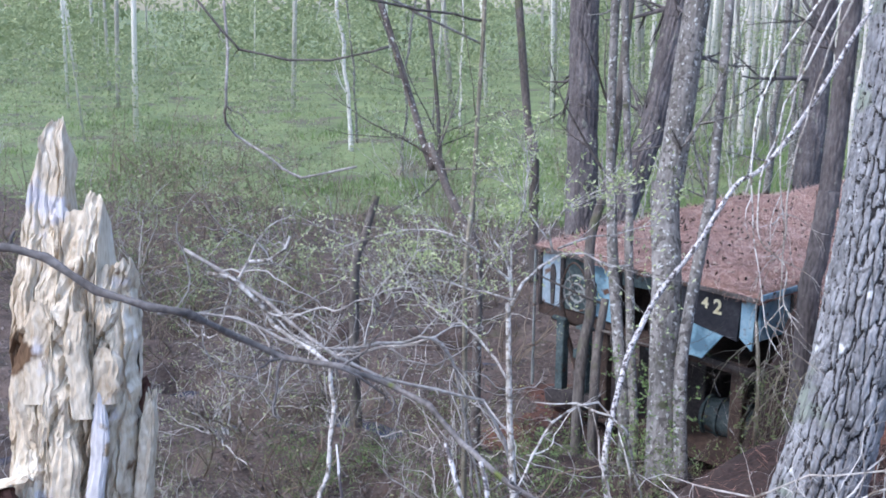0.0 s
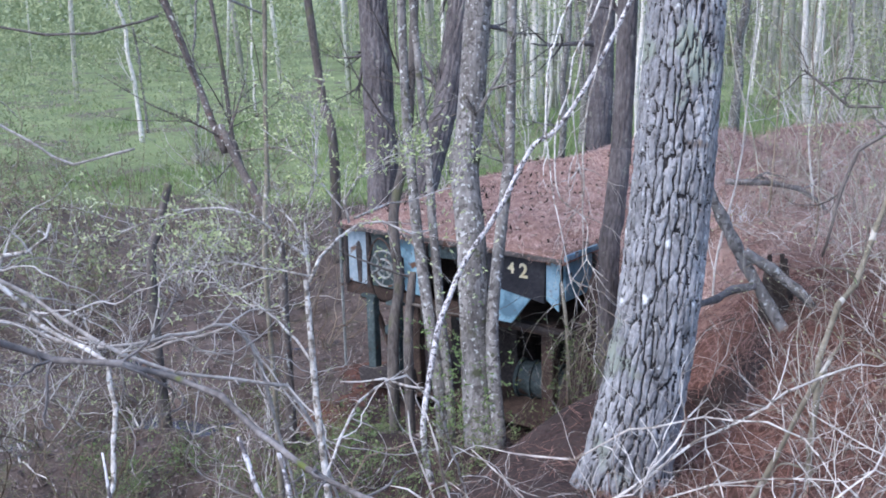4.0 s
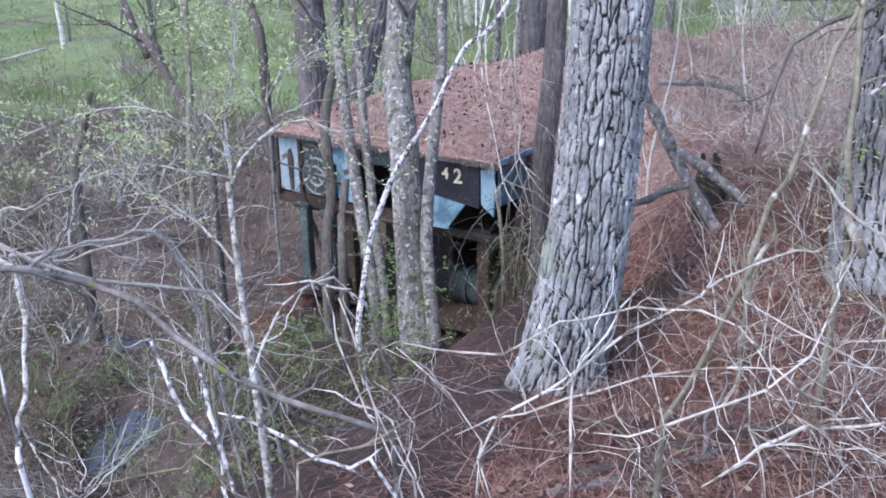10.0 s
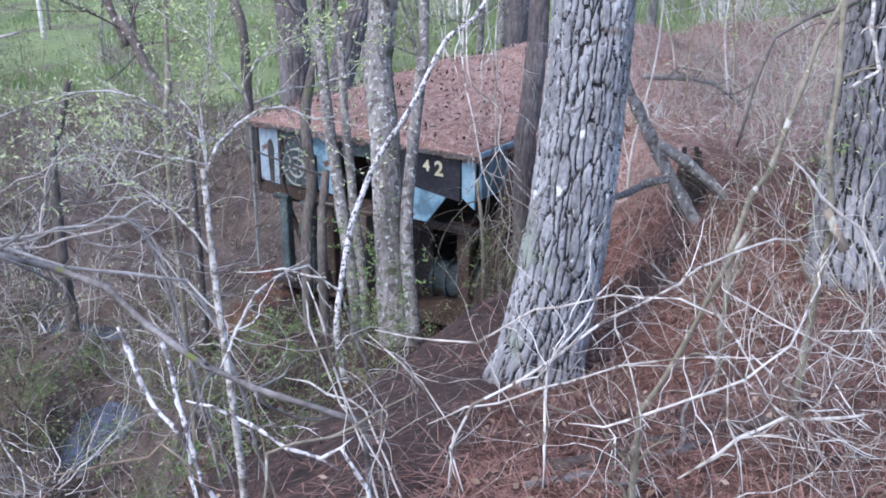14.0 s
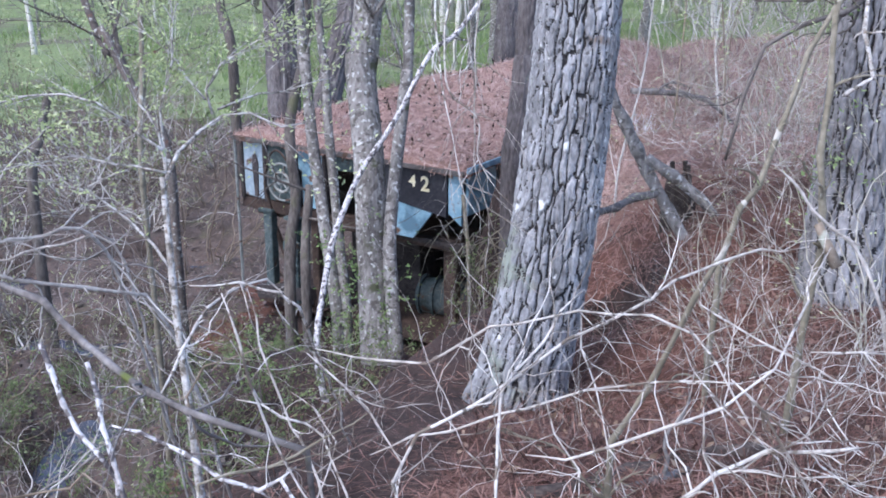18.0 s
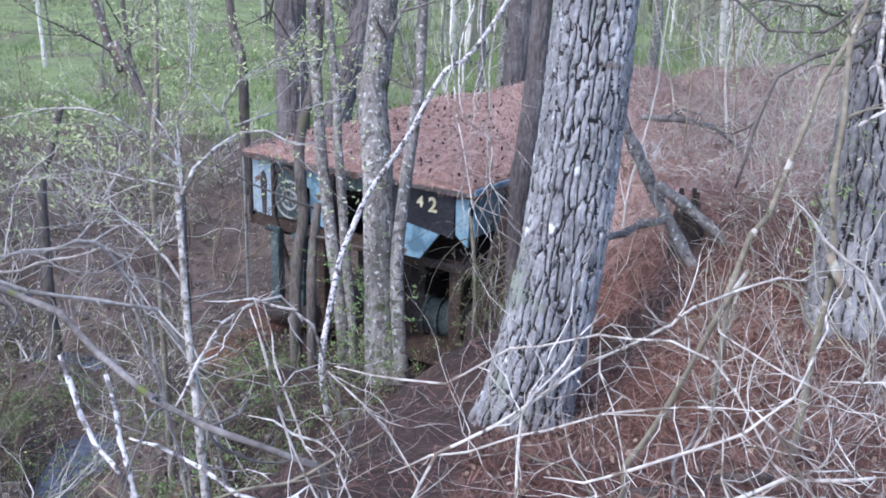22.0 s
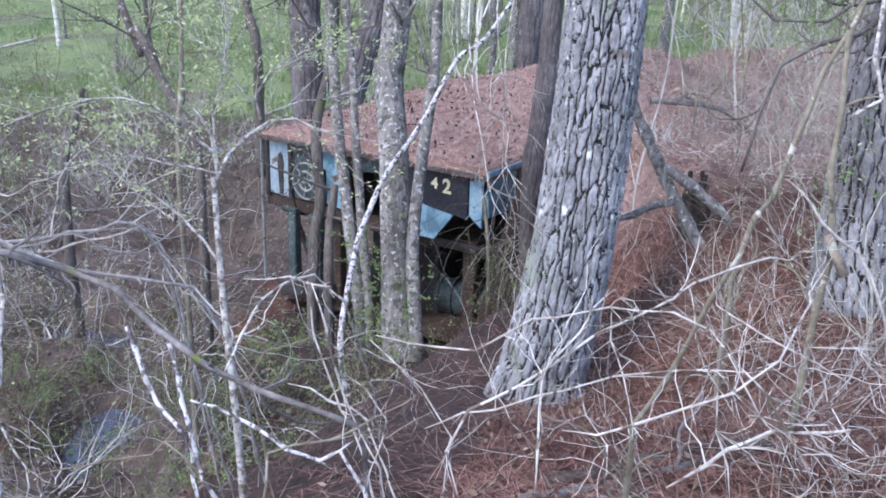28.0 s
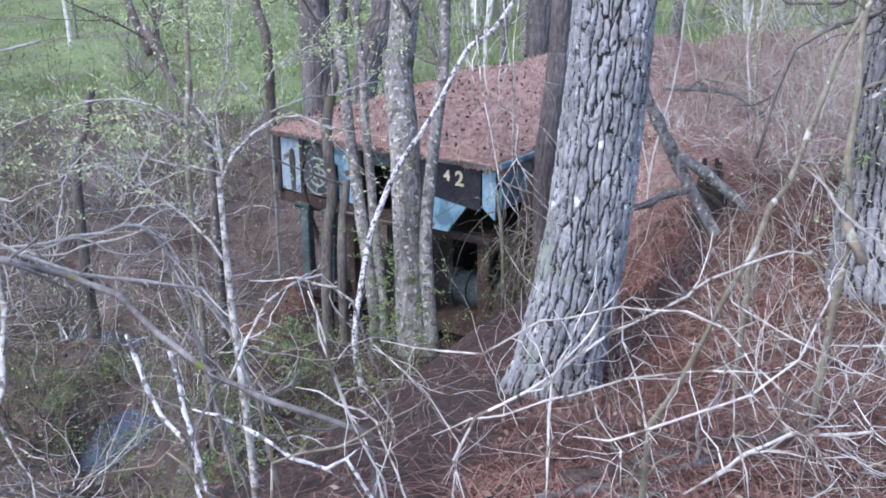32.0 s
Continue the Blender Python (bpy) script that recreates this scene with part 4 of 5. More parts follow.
bough(0.0045, 14, (-0.702, 3.590, 3.476), (-0.818, 3.596, 3.495), (-0.945, 3.606, 3.524), (-1.081, 3.606, 3.525), (-1.218, 3.599, 3.503))
bough(0.0055, 8, (-0.702, 3.497, 3.188), (-0.780, 3.530, 3.291), (-0.867, 3.554, 3.366), (-0.961, 3.574, 3.427), (-1.033, 3.581, 3.446), (-1.111, 3.606, 3.525))
bough(0.004, 5, (-0.961, 3.574, 3.427), (-0.886, 3.582, 3.449), (-0.828, 3.589, 3.471))
bough(0.005, 10, (-0.701, 3.587, 3.467), (-0.719, 3.654, 3.671), (-0.669, 3.714, 3.857), (-0.687, 3.787, 4.080))
part("branchwork", h, M_BIRCH, birch)
part("foliage", lv, M_LEAF, birch, "fresh yellow-green leaves")

# ---------- dead wood ----------
rng = random.Random(21)
# rotten broken snag
snag = thing("broken_snag", on_land(-2.30, 3.13), "rotten broken tree snag with pale crumbling wood", "snag")
across = (Vector((-2.121, 3.306, 3.288)) - Vector((-2.553, 3.201, 3.284))).normalized()
deep = Vector((-across.y, across.x, 0)).normalized()


def profile(table, u):
    """Straight runs between a few (place, value) pairs."""
    for (a, va), (b, vb) in zip(table, table[1:]):
        if u <= b:
            return va + (vb - va) * max(0.0, (u - a) / (b - a))
    return table[-1][1]


CROWN = ((-0.28, 3.25), (-0.25, 3.7), (-0.225, 3.9), (-0.19, 4.04), (-0.16, 4.13), (-0.1, 4.15), (-0.078, 4.06), (-0.07, 3.85), (-0.04, 3.8), (0.01, 3.81), (0.03, 3.87), (0.068, 3.88), (0.078, 3.56), (0.12, 3.61), (0.18, 3.63), (0.205, 3.5), (0.21, 3.3))


def rotten_trunk():
    """The standing shell of the trunk: broken to a spire and lower steps, fissured along the grain, flaking in plates."""
    h = Heap()
    half, rows = 150, 170
    z0 = land(-2.3, 3.13) - 0.15
    for side in (-1, 1):
        for k in range(half + 1):
            a = math.pi * k / half
            u0 = -0.035 - 0.24 * math.copysign(abs(math.cos(a)) ** 0.8, math.cos(a))
            v0 = side * 0.17 * math.sin(a) ** 0.7
            top = profile(CROWN, u0) + 0.05 * noise.noise(Vector((u0 * 26, 1, 0))) + 0.03 * noise.noise(Vector((u0 * 80, 2, 0))) - (0.12 if side > 0 else 0)
            for i in range(rows + 1):
                z = z0 + (top - z0) * i / rows
                warp = 0.03 * noise.noise(Vector((u0 * 5, z * 1.6, side)))
                strip = (u0 + warp) * 11
                plate = noise.cell(Vector((strip, side, z * 3.1 + 3.7 * noise.cell(Vector((strip, 0, 5))) + 0.5 * noise.noise(Vector((u0 * 30, z * 6, 3))))))
                crack = noise.voronoi(Vector((u0 * 17, side * 3.0, z * 3.4 + noise.noise(Vector((u0 * 12, z * 4, 9))))))[0]
                split = 1 - smooth(0.0, 0.12, crack[1] - crack[0])
                grain = noise.noise(Vector((u0 * 90, z * 5, side * 4)))
                rough = noise.noise(Vector((u0 * 22, z * 17, side * 7)))
                crumb = noise.noise(Vector((u0 * 60, z * 55, side * 5)))
                out = 1 + 0.17 * plate - 0.24 * split + 0.07 * grain + 0.12 * rough + 0.06 * crumb
                shrink = 1 - 0.05 * smooth(3.0, 4.1, z)
                slim = 1 - 0.6 * smooth(3.3, 3.95, z)
                sway = 0.016 * noise.noise(Vector((u0 * 8, z * 9, 11))) + 0.008 * noise.noise(Vector((u0 * 20, z * 30, 12)))
                q = Vector((-2.32, 3.2, 0)) + across * ((u0 + 0.035) * shrink - 0.035 + 0.012 * rough + sway) + deep * ((v0 * out - 0.05) * slim + 0.05)
                h.v.append((q.x + 0.02 * (z - 3), q.y + 0.1 * (z - 3), z))
    n = rows + 1
    block = (half + 1) * n
    for side in (0, 1):
        for k in range(half):
            for i in range(rows):
                a = side * block + k * n + i
                f = (a, a + n, a + n + 1, a + 1)
                h.f.append(f if side == 0 else f[::-1])
    for k in range(half):
        a = k * n + rows
        h.f.append((a, a + n, a + n + block, a + block))
    part("trunk_shell", h, M_ROTWOOD, snag, "cream crumbling wood broken to a spire", smooth=False)


def splinter(foot, tip, wide, thick, ragged=0.06, mat=None, name="splinter"):
    """A slab of rotten wood with a broken end."""
    h = Heap()
    around, rows = 30, 60
    sd = rng.uniform(0, 60)
    for i in range(rows + 1):
        f = i / rows
        c = foot.lerp(tip, f) + across * (0.025 * noise.noise(Vector((sd, f * 3, 0))))
        for k in range(around):
            a = 2 * math.pi * k / around
            ca, sa = math.cos(a), math.sin(a)
            g = Vector((ca * 3, sa * 3, f * (tip - foot).length * 9 + sd))
            s = 1 + 0.18 * noise.noise(g) + 0.12 * noise.noise(g * 4) + 0.16 * noise.noise(Vector((ca * 7, sa * 7, f * 2.5 + sd))) - 0.45 * smooth(0.8, 1.0, f)
            z = ragged * noise.noise(Vector((ca * 2.5, sa * 2.5, sd))) if i > rows - 2 else 0
            q = c + across * (math.copysign(abs(ca) ** 0.6, ca) * wide / 2 * s) + deep * (math.copysign(abs(sa) ** 0.6, sa) * thick / 2 * s)
            h.v.append((q.x, q.y, q.z + z))
    for i in range(rows):
        for k in range(around):
            a, c = i * around + k, i * around + (k + 1) % around
            h.f.append((a, c, c + around, a + around))
    h.v.append(tuple(tip - Vector((0, 0, 0.03))))
    for k in range(around):
        h.f.append((rows * around + k, rows * around + (k + 1) % around, len(h.v) - 1))
    part(name, h, mat or M_ROTWOOD, snag, smooth=False)


def at_snag(u, v, z):
    return Vector((-2.32, 3.2, 0)) + across * u + deep * v + Vector((0.02 * (z - 3), 0.1 * (z - 3), z))


rotten_trunk()
# thin curved wall of the hollow, loose plates on the face, a shelf of red rotten wood at the foot
splinter(at_snag(0.23, -0.02, 2.3), at_snag(0.255, 0.0, 3.08), 0.065, 0.1)
splinter(at_snag(0.19, 0.08, 2.3), at_snag(0.19, 0.08, 3.1), 0.1, 0.06, mat=M_REDROT)
splinter(at_snag(-0.13, -0.16, 3.1), at_snag(-0.13, -0.15, 3.48), 0.1, 0.05, 0.02)
splinter(at_snag(-0.17, -0.14, 2.6), at_snag(-0.18, -0.13, 3.32), 0.09, 0.07)
splinter(at_snag(0.1, -0.19, 2.3), at_snag(0.11, -0.17, 3.12), 0.06, 0.05, mat=M_PALEROT)
splinter(at_snag(0.12, -0.16, 3.1), at_snag(0.13, -0.15, 3.3), 0.1, 0.04, 0.02)
splinter(at_snag(0.05, -0.18, 3.05), at_snag(0.02, -0.17, 3.45), 0.08, 0.05, 0.02)
splinter(at_snag(-0.02, -0.19, 2.4), at_snag(-0.02, -0.18, 2.98), 0.11, 0.06, 0.03)
splinter(at_snag(-0.2, -0.22, 2.2), at_snag(-0.26, -0.24, 2.8), 0.22, 0.1, 0.03, mat=M_REDROT)
splinter(at_snag(-0.33, -0.25, 2.79), at_snag(-0.13, -0.22, 2.84), 0.06, 0.09, 0.02)


def branch(name, pts, r0, r1, mat, label, rng, bend=0.01, twigs=0, sides=8, category="branch", group="", twig_len=0.35, level=1, step=0.2):
    """A bare branch through a few points, kinked at its nodes, with spurs and side twigs."""
    line = crooked(spline([Vector(p) for p in pts], 14), bend, rng, max(step, 0.2))
    path, nodes = kinked(line, rng, 0.06 if r0 < 0.008 else 0.16, 0.0055 + 0.4 * r0)
    n = len(path)
    t = thing(name, path[0], label, category, group)
    rad = [r0 + (r1 - r0) * i / (n - 1) for i in range(n)]
    if r0 < 0.0045:
        rad = [r * (0.45 + 0.55 * smooth(0.0, 0.16, min(i, n - 1 - i) / n)) for i, r in enumerate(rad)]
    h = Heap()
    h.tube(path, [r * (1.22 if i in nodes else 0.95) * (1 + 0.15 * noise.noise(p * 23)) for i, (r, p) in enumerate(zip(rad, path))], sides)
    part("stem", h, mat, t)
    if twigs:
        h = Heap()
        for i in nodes:
            if rng.random() < 0.45 and i < n - 1:
                d = ((path[i + 1] - path[i]).normalized() * 0.5 + rand_dir(rng)).normalized()
                ln = rng.uniform(0.015, 0.06)
                q = path[i] + d * ln * 0.55
                h.tube([path[i], q, q + (d + 0.6 * rand_dir(rng)).normalized() * ln * 0.45], [rad[i] * 0.6, rad[i] * 0.45, rad[i] * 0.3], 4)
        for k in range(twigs):
            i = rng.choice(nodes) if nodes else rng.randint(1, n - 2)
            i = min(i, n - 2)
            d = ((path[i + 1] - path[i]).normalized() + 1.0 * rand_dir(rng)).normalized()
            sprig(h, path[i], d, twig_len * rng.uniform(0.4, 1.2), rad[i] * 0.6, rng, level, 3, 0.05, bend=1.3, seg=0.03)
        part("twigwork", h, mat, t)
    return t


branch("fallen_limb", [(-2.157, 2.181, 3.935), (-1.924, 2.228, 3.894), (-1.768, 2.259, 3.865), (-1.607, 2.274, 3.761), (-1.404, 2.312, 3.710), (-1.346, 2.633, 3.532), (-1.026, 2.550, 3.510), (-0.938, 2.635, 3.448), (-0.763, 2.525, 3.433), (-0.650, 2.411, 3.405), (-0.514, 2.205, 3.419), (-0.411, 2.049, 3.425), (-0.313, 1.949, 3.440), (-0.223, 1.903, 3.462), (-0.151, 1.891, 3.424), (-0.096, 1.869, 3.357), on_land(-0.05, 1.93, -0.05)], 0.0135, 0.004, M_LOG, "mossy grey dead limb slanting across the slope", rng, twigs=8, bend=0.008, step=0.3)
for pts, r, end in ((((-0.582, 2.000, 3.552), (-0.562, 1.980, 3.506), (-0.557, 1.970, 3.471), (-0.539, 1.950, 3.431), (-0.496, 1.920, 3.380), (-0.446, 1.900, 3.296)), 0.0052, 0.0022), (((-0.482, 1.950, 3.535), (-0.468, 1.930, 3.480), (-0.448, 1.910, 3.429), (-0.428, 1.880, 3.345), (-0.410, 1.860, 3.294), (-0.383, 1.840, 3.250)), 0.0048, 0.0042), (((-0.693, 1.550, 3.720), (-0.687, 1.540, 3.668), (-0.677, 1.520, 3.618), (-0.658, 1.500, 3.569), (-0.650, 1.480, 3.536)), 0.0042, 0.0042)):
    branch("birch_stick", pts + (on_land(pts[-1][0] + 0.05, pts[-1][1] + 0.05, -0.05),), r, end, M_STICK, "thin white-barked stick rising out of the ditch side", rng, twigs=1, category="stick", group="white sticks", step=0.3)
branch("dead_branch", [(-0.437, 1.900, 3.431), (-0.379, 1.880, 3.427), (-0.317, 1.860, 3.390), (-0.249, 1.840, 3.369), (-0.198, 1.820, 3.337), (-0.094, 1.800, 3.317), on_land(0.0, 1.72, -0.05)], 0.0042, 0.0024, M_STICK, "white-barked dead twig lying across the slope", rng, twigs=3, twig_len=0.15, step=0.3)
branch("dead_branch", [(-0.267, 2.400, 3.506), (-0.235, 2.350, 3.381), (-0.179, 2.300, 3.228), (-0.123, 2.250, 3.120), on_land(0.02, 2.1, -0.05)], 0.0022, 0.003, M_TWIG, "long thin pale twig over the slope", rng, twigs=2, twig_len=0.2, step=0.3)
branch("dead_branch", [(-0.329, 2.500, 3.191), (-0.254, 2.500, 3.168), (-0.179, 2.500, 3.119), (-0.123, 2.500, 3.097), on_land(0.05, 2.2, -0.05)], 0.003, 0.0022, M_TWIG, "thin pale twig over the slope", rng, twigs=3, twig_len=0.2, step=0.3)
branch("dead_branch", [(-0.486, 2.818, 3.364), (-0.419, 2.819, 3.368), (-0.343, 2.822, 3.377), (-0.292, 2.810, 3.340), (-0.195, 2.791, 3.283), on_land(-0.12, 3.6, -0.04)], 0.0036, 0.003, M_BIRCH, "pale dead stick crossing the slope", rng, twigs=4, step=0.15)
branch("dead_branch", [(-0.190, 2.200, 3.460), (-0.270, 2.200, 3.422), (-0.349, 2.200, 3.392), (-0.362, 2.200, 3.303), on_land(-0.3, 2.3, -0.05)], 0.0018, 0.0026, M_BROWNTWIG, "thin tan twig over the slope", rng, twigs=3, twig_len=0.2, step=0.3)
branch("dead_branch", [(-0.758, 1.900, 3.274), (-0.689, 1.900, 3.286), (-0.536, 1.880, 3.313), (-0.423, 1.850, 3.317), on_land(-0.2, 1.95, -0.05)], 0.0018, 0.0022, M_BROWNTWIG, "thin brown twig over the ditch side", rng, twigs=3, twig_len=0.2, step=0.3)
branch("dead_branch", [on_land(-0.34, 1.84, -0.05), (-0.277, 1.800, 3.332), (-0.197, 1.820, 3.380), (-0.096, 1.850, 3.397), (0.012, 1.880, 3.461)], 0.003, 0.0022, M_STEM, "olive twig arching over the slope", rng, twigs=4, twig_len=0.2, step=0.2)
branch("hanging_branch", [(-1.479, 6.812, 4.330), (-2.458, 5.081, 4.949), (-2.403, 4.791, 4.544), (-2.330, 4.647, 4.299), (-2.342, 4.597, 4.094), (-2.511, 5.010, 3.938), (-2.336, 4.995, 3.818), (-2.115, 4.982, 3.690), (-1.959, 4.999, 3.712), (-1.798, 5.019, 3.748)], 0.008, 0.006, M_GREYTWIG, "long pale branch hanging over the ditch", rng, twigs=3, step=0.14)
branch("hanging_branch", [(-1.478, 6.865, 4.493), (-2.468, 4.814, 4.711), (-2.266, 4.582, 4.406), (-2.114, 4.599, 4.321), (-1.820, 4.667, 4.308), (-1.530, 4.754, 4.380)], 0.008, 0.005, M_DARKBARK, "dark curved branch hanging over the ditch", rng, twigs=3)
branch("dead_branch", [(-1.535, 2.707, 3.733), (-1.437, 2.727, 3.716), (-1.288, 2.725, 3.551), (-1.110, 2.650, 3.497), (-1.049, 2.522, 3.331), (-1.051, 2.373, 3.145)], 0.0075, 0.006, M_BIRCH, "forked white dead branch over the ditch", rng, twigs=5, twig_len=0.6)
branch("dead_branch", [(-1.437, 2.727, 3.716), (-1.381, 2.757, 3.787), (-1.302, 2.774, 3.779), (-1.280, 2.795, 3.849)], 0.006, 0.004, M_BIRCH, "forked white dead branch over the ditch", rng, twigs=3)
branch("dead_branch", [(-1.970, 3.423, 3.636), (-1.724, 3.448, 3.487), (-1.461, 3.369, 3.324), (-1.222, 3.398, 3.199), (-0.988, 3.538, 3.103), (-0.761, 3.664, 2.956), on_land(-0.62, 3.97, -0.05)], 0.008, 0.005, M_GREYTWIG, "long grey dead branch fallen across the ditch", rng, twigs=16, twig_len=0.7, bend=0.02, step=0.5)
branch("dead_branch", [(-2.159, 3.515, 3.319), (-1.843, 3.592, 3.322), (-1.484, 3.550, 3.220), (-1.203, 3.722, 3.214), (-0.993, 3.850, 3.093), on_land(-0.82, 4.26, -0.05)], 0.007, 0.005, M_GREYTWIG, "grey dead branch fallen across the ditch", rng, twigs=18, twig_len=0.8, bend=0.02, step=0.5)
branch("dead_branch", [(-2.071, 4.760, 2.869), (-1.781, 4.735, 2.792), (-1.463, 4.759, 2.866), (-1.200, 4.734, 2.789), on_land(-1.00, 4.87, -0.05)], 0.007, 0.005, M_GREYTWIG, "crooked grey dead branch over the ditch", rng, twigs=18, twig_len=0.7, bend=0.02, step=0.5)
branch("dead_branch", [(-0.475, 2.364, 3.261), (-0.405, 2.712, 3.362), (-0.302, 2.914, 3.336), (-0.237, 2.896, 3.281)], 0.004, 0.003, M_TWIG, "thin pale dead branch over the slope", rng, twigs=4, step=0.1)
branch("leaning_sapling", [on_land(1.24, 4.03, -0.05), (1.286, 4.081, 3.045), (1.428, 4.166, 3.307), (1.603, 4.290, 3.687), (1.750, 4.373, 3.943), (1.953, 4.508, 4.359)], 0.013, 0.01, M_STEM, "leaning olive-brown stem among the brambles", rng, twigs=6, twig_len=0.5, step=0.5)
branch("leaning_sapling", [on_land(0.43, 1.94, -0.05), (0.428, 1.868, 3.354), (0.450, 1.805, 3.484), (0.510, 1.801, 3.634), (0.548, 1.782, 3.734), (0.588, 1.802, 3.796)], 0.0085, 0.004, M_STEM, "thin olive stem among the brambles", rng, twigs=4, twig_len=0.25, step=0.4)
branch("hanging_branch", [(2.284, 5.209, 3.987), (1.994, 4.876, 3.873), (1.783, 4.751, 3.814), (1.634, 4.740, 3.779), (1.534, 4.702, 3.662), (1.488, 4.648, 3.497), (1.437, 4.673, 3.249)], 0.014, 0.006, M_DARKBARK, "dark curving vine hung from the rough pine", rng, twigs=6)
branch("hanging_branch", [(2.271, 5.259, 4.135), (1.834, 4.790, 3.932), (1.610, 4.782, 3.909), (1.461, 4.802, 3.969), (1.363, 4.837, 4.076)], 0.01, 0.005, M_DARKBARK, "dark curving vine hung from the rough pine", rng, twigs=6)
branch("hanging_branch", [(2.264, 5.187, 4.234), (1.738, 4.059, 4.224), (1.538, 3.595, 4.080), (1.450, 3.423, 3.869), (1.486, 3.406, 3.822), (1.447, 3.388, 3.764), (1.397, 3.383, 3.744)], 0.01, 0.006, M_BIRCH, "pale lichened branch hooked at its tip", rng, twigs=4, step=0.12)
branch("leaning_pole", [(1.02, 5.99, 3.64), (1.164, 5.9, 3.345), (1.303, 5.8, 3.059), (1.44, 5.7, 2.773), (1.53, 5.6, 2.56), on_land(1.58, 5.5, -0.08)], 0.027, 0.034, M_GREYBARK, "grey dead pole leaning against the pine", rng, category="pole")
branch("dead_branch", [(1.34, 5.76, 3.0), (1.43, 5.73, 2.93), (1.56, 5.7, 2.86), on_land(1.72, 5.66, 0.0)], 0.034, 0.022, M_GREYBARK, "short grey dead branch by a stump", rng)
branch("dead_branch", [(0.844, 5.075, 2.867), (1.073, 5.471, 2.793), (1.267, 5.685, 2.804), (1.411, 5.694, 2.833)], 0.016, 0.022, M_LOG, "dark dead branch on the needle bank", rng)
branch("fallen_log", [on_land(x, y, 0.012) for x, y in ((0.36, 2.72), (0.604, 2.80), (0.797, 2.918), (1.004, 3.032), (1.16, 3.1))], 0.036, 0.028, M_STUMP, "dark rotting log half sunk in needles", rng, category="log")
branch("fallen_branch", [on_land(x, y, 0.01) for x, y in ((0.3, 2.62), (0.5, 2.68), (0.68, 2.74), (0.86, 2.86))], 0.018, 0.012, M_LOG, "grey fallen branch beside a rotting log", rng, twigs=3)
branch("dead_branch", [(1.817, 8.500, 2.913), (2.106, 8.550, 2.876), (2.392, 8.600, 2.838), on_land(2.75, 8.75, 0.0)], 0.026, 0.013, M_LOG, "grey fallen branch with a dark sawn end on the bank", rng, twigs=3)
branch("leaning_sapling", [on_land(1.308, 3.36, -0.05), (1.368, 3.400, 3.133), (1.411, 3.420, 3.336), (1.382, 3.450, 3.524), (1.435, 3.600, 4.004)], 0.014, 0.009, M_STEM, "olive-brown sapling stem before the rough pine", rng, twigs=4, twig_len=0.4, step=0.5)
branch("broken_limb", [(1.367, 3.380, 3.339), (1.397, 3.360, 3.276), (1.422, 3.340, 3.213)], 0.016, 0.021, M_STUB, "short tan broken limb caught against a sapling", rng)
branch("dead_branch", [(1.143, 3.200, 3.582), (1.262, 3.100, 3.444), (1.379, 3.000, 3.295), on_land(1.5, 2.75, -0.04)], 0.004, 0.007, M_GREYTWIG, "straight grey dead stick among the brambles", rng, twigs=3)
stump = thing("stump", (1.568, 5.9, 2.6), "small dark splintered stump on the needle bank", "stump")
sc = Vector((1.568, 5.9, 2.83))
h = Heap()
low_end = on_land(sc.x, sc.y, -0.06)
h.tube([low_end.lerp(sc, i / 12) for i in range(13)], [0.085 - 0.002 * i + 0.014 * noise.noise(Vector((i * 0.8, 3, 0))) for i in range(13)], 14)
part("stump_body", h, M_STUMP, stump, "dark rotten stump wood")
for k in range(11):
    a = k * 2.4
    o = Vector((math.cos(a), math.sin(a) * 0.8, 0)) * (0.055 * math.sqrt((k + 0.5) / 11) + 0.012)
    f = Vector((sc.x + o.x * 1.3, sc.y + o.y * 1.3, 0))
    f.z = land(f.x, f.y) - 0.05
    e = Vector((sc.x + o.x, sc.y + o.y, sc.z + rng.uniform(0.0, 0.13)))
    h = Heap()
    h.tube(crooked([f.lerp(e, i / 9) for i in range(10)], 0.012, rng, 0.08), [rng.uniform(0.022, 0.036) * (1.25 - 0.09 * i) for i in range(10)], 6)
    part("splinter", h, M_STUMP, stump)

# ---------- the bramble tangle before the camera ----------
rng = random.Random(33)
def cane(r, *pts):
    branch("bramble_cane", pts, r * 0.36, r * 0.24, M_TWIG, "bare pale grey bramble cane arching over needles", rng, bend=0.035, twigs=7, category="cane", group="bramble canes", twig_len=0.3, step=0.09)


cane(0.0055, (-0.065, 1.748, 3.633), (0.063, 1.698, 3.638), (0.166, 1.663, 3.694), (0.247, 1.627, 3.744), (0.318, 1.629, 3.749), (0.415, 1.578, 3.755), (0.478, 1.569, 3.728), (0.518, 1.505, 3.692), (0.579, 1.477, 3.608), (0.596, 1.406, 3.549))
cane(0.007, (0.082, 1.489, 3.482), (0.069, 1.518, 3.569), (0.120, 1.533, 3.616), (0.221, 1.548, 3.663), (0.350, 1.617, 3.715), (0.428, 1.635, 3.770), (0.547, 1.694, 3.789), (0.613, 1.702, 3.814), (0.676, 1.704, 3.820))
cane(0.006, (0.193, 1.401, 3.535), (0.223, 1.497, 3.668), (0.246, 1.562, 3.705), (0.292, 1.624, 3.734), (0.330, 1.678, 3.739))
cane(0.0055, (0.013, 1.609, 3.526), (0.120, 1.621, 3.564), (0.227, 1.589, 3.626), (0.327, 1.550, 3.669), (0.416, 1.554, 3.682), (0.463, 1.508, 3.700), (0.503, 1.457, 3.705))
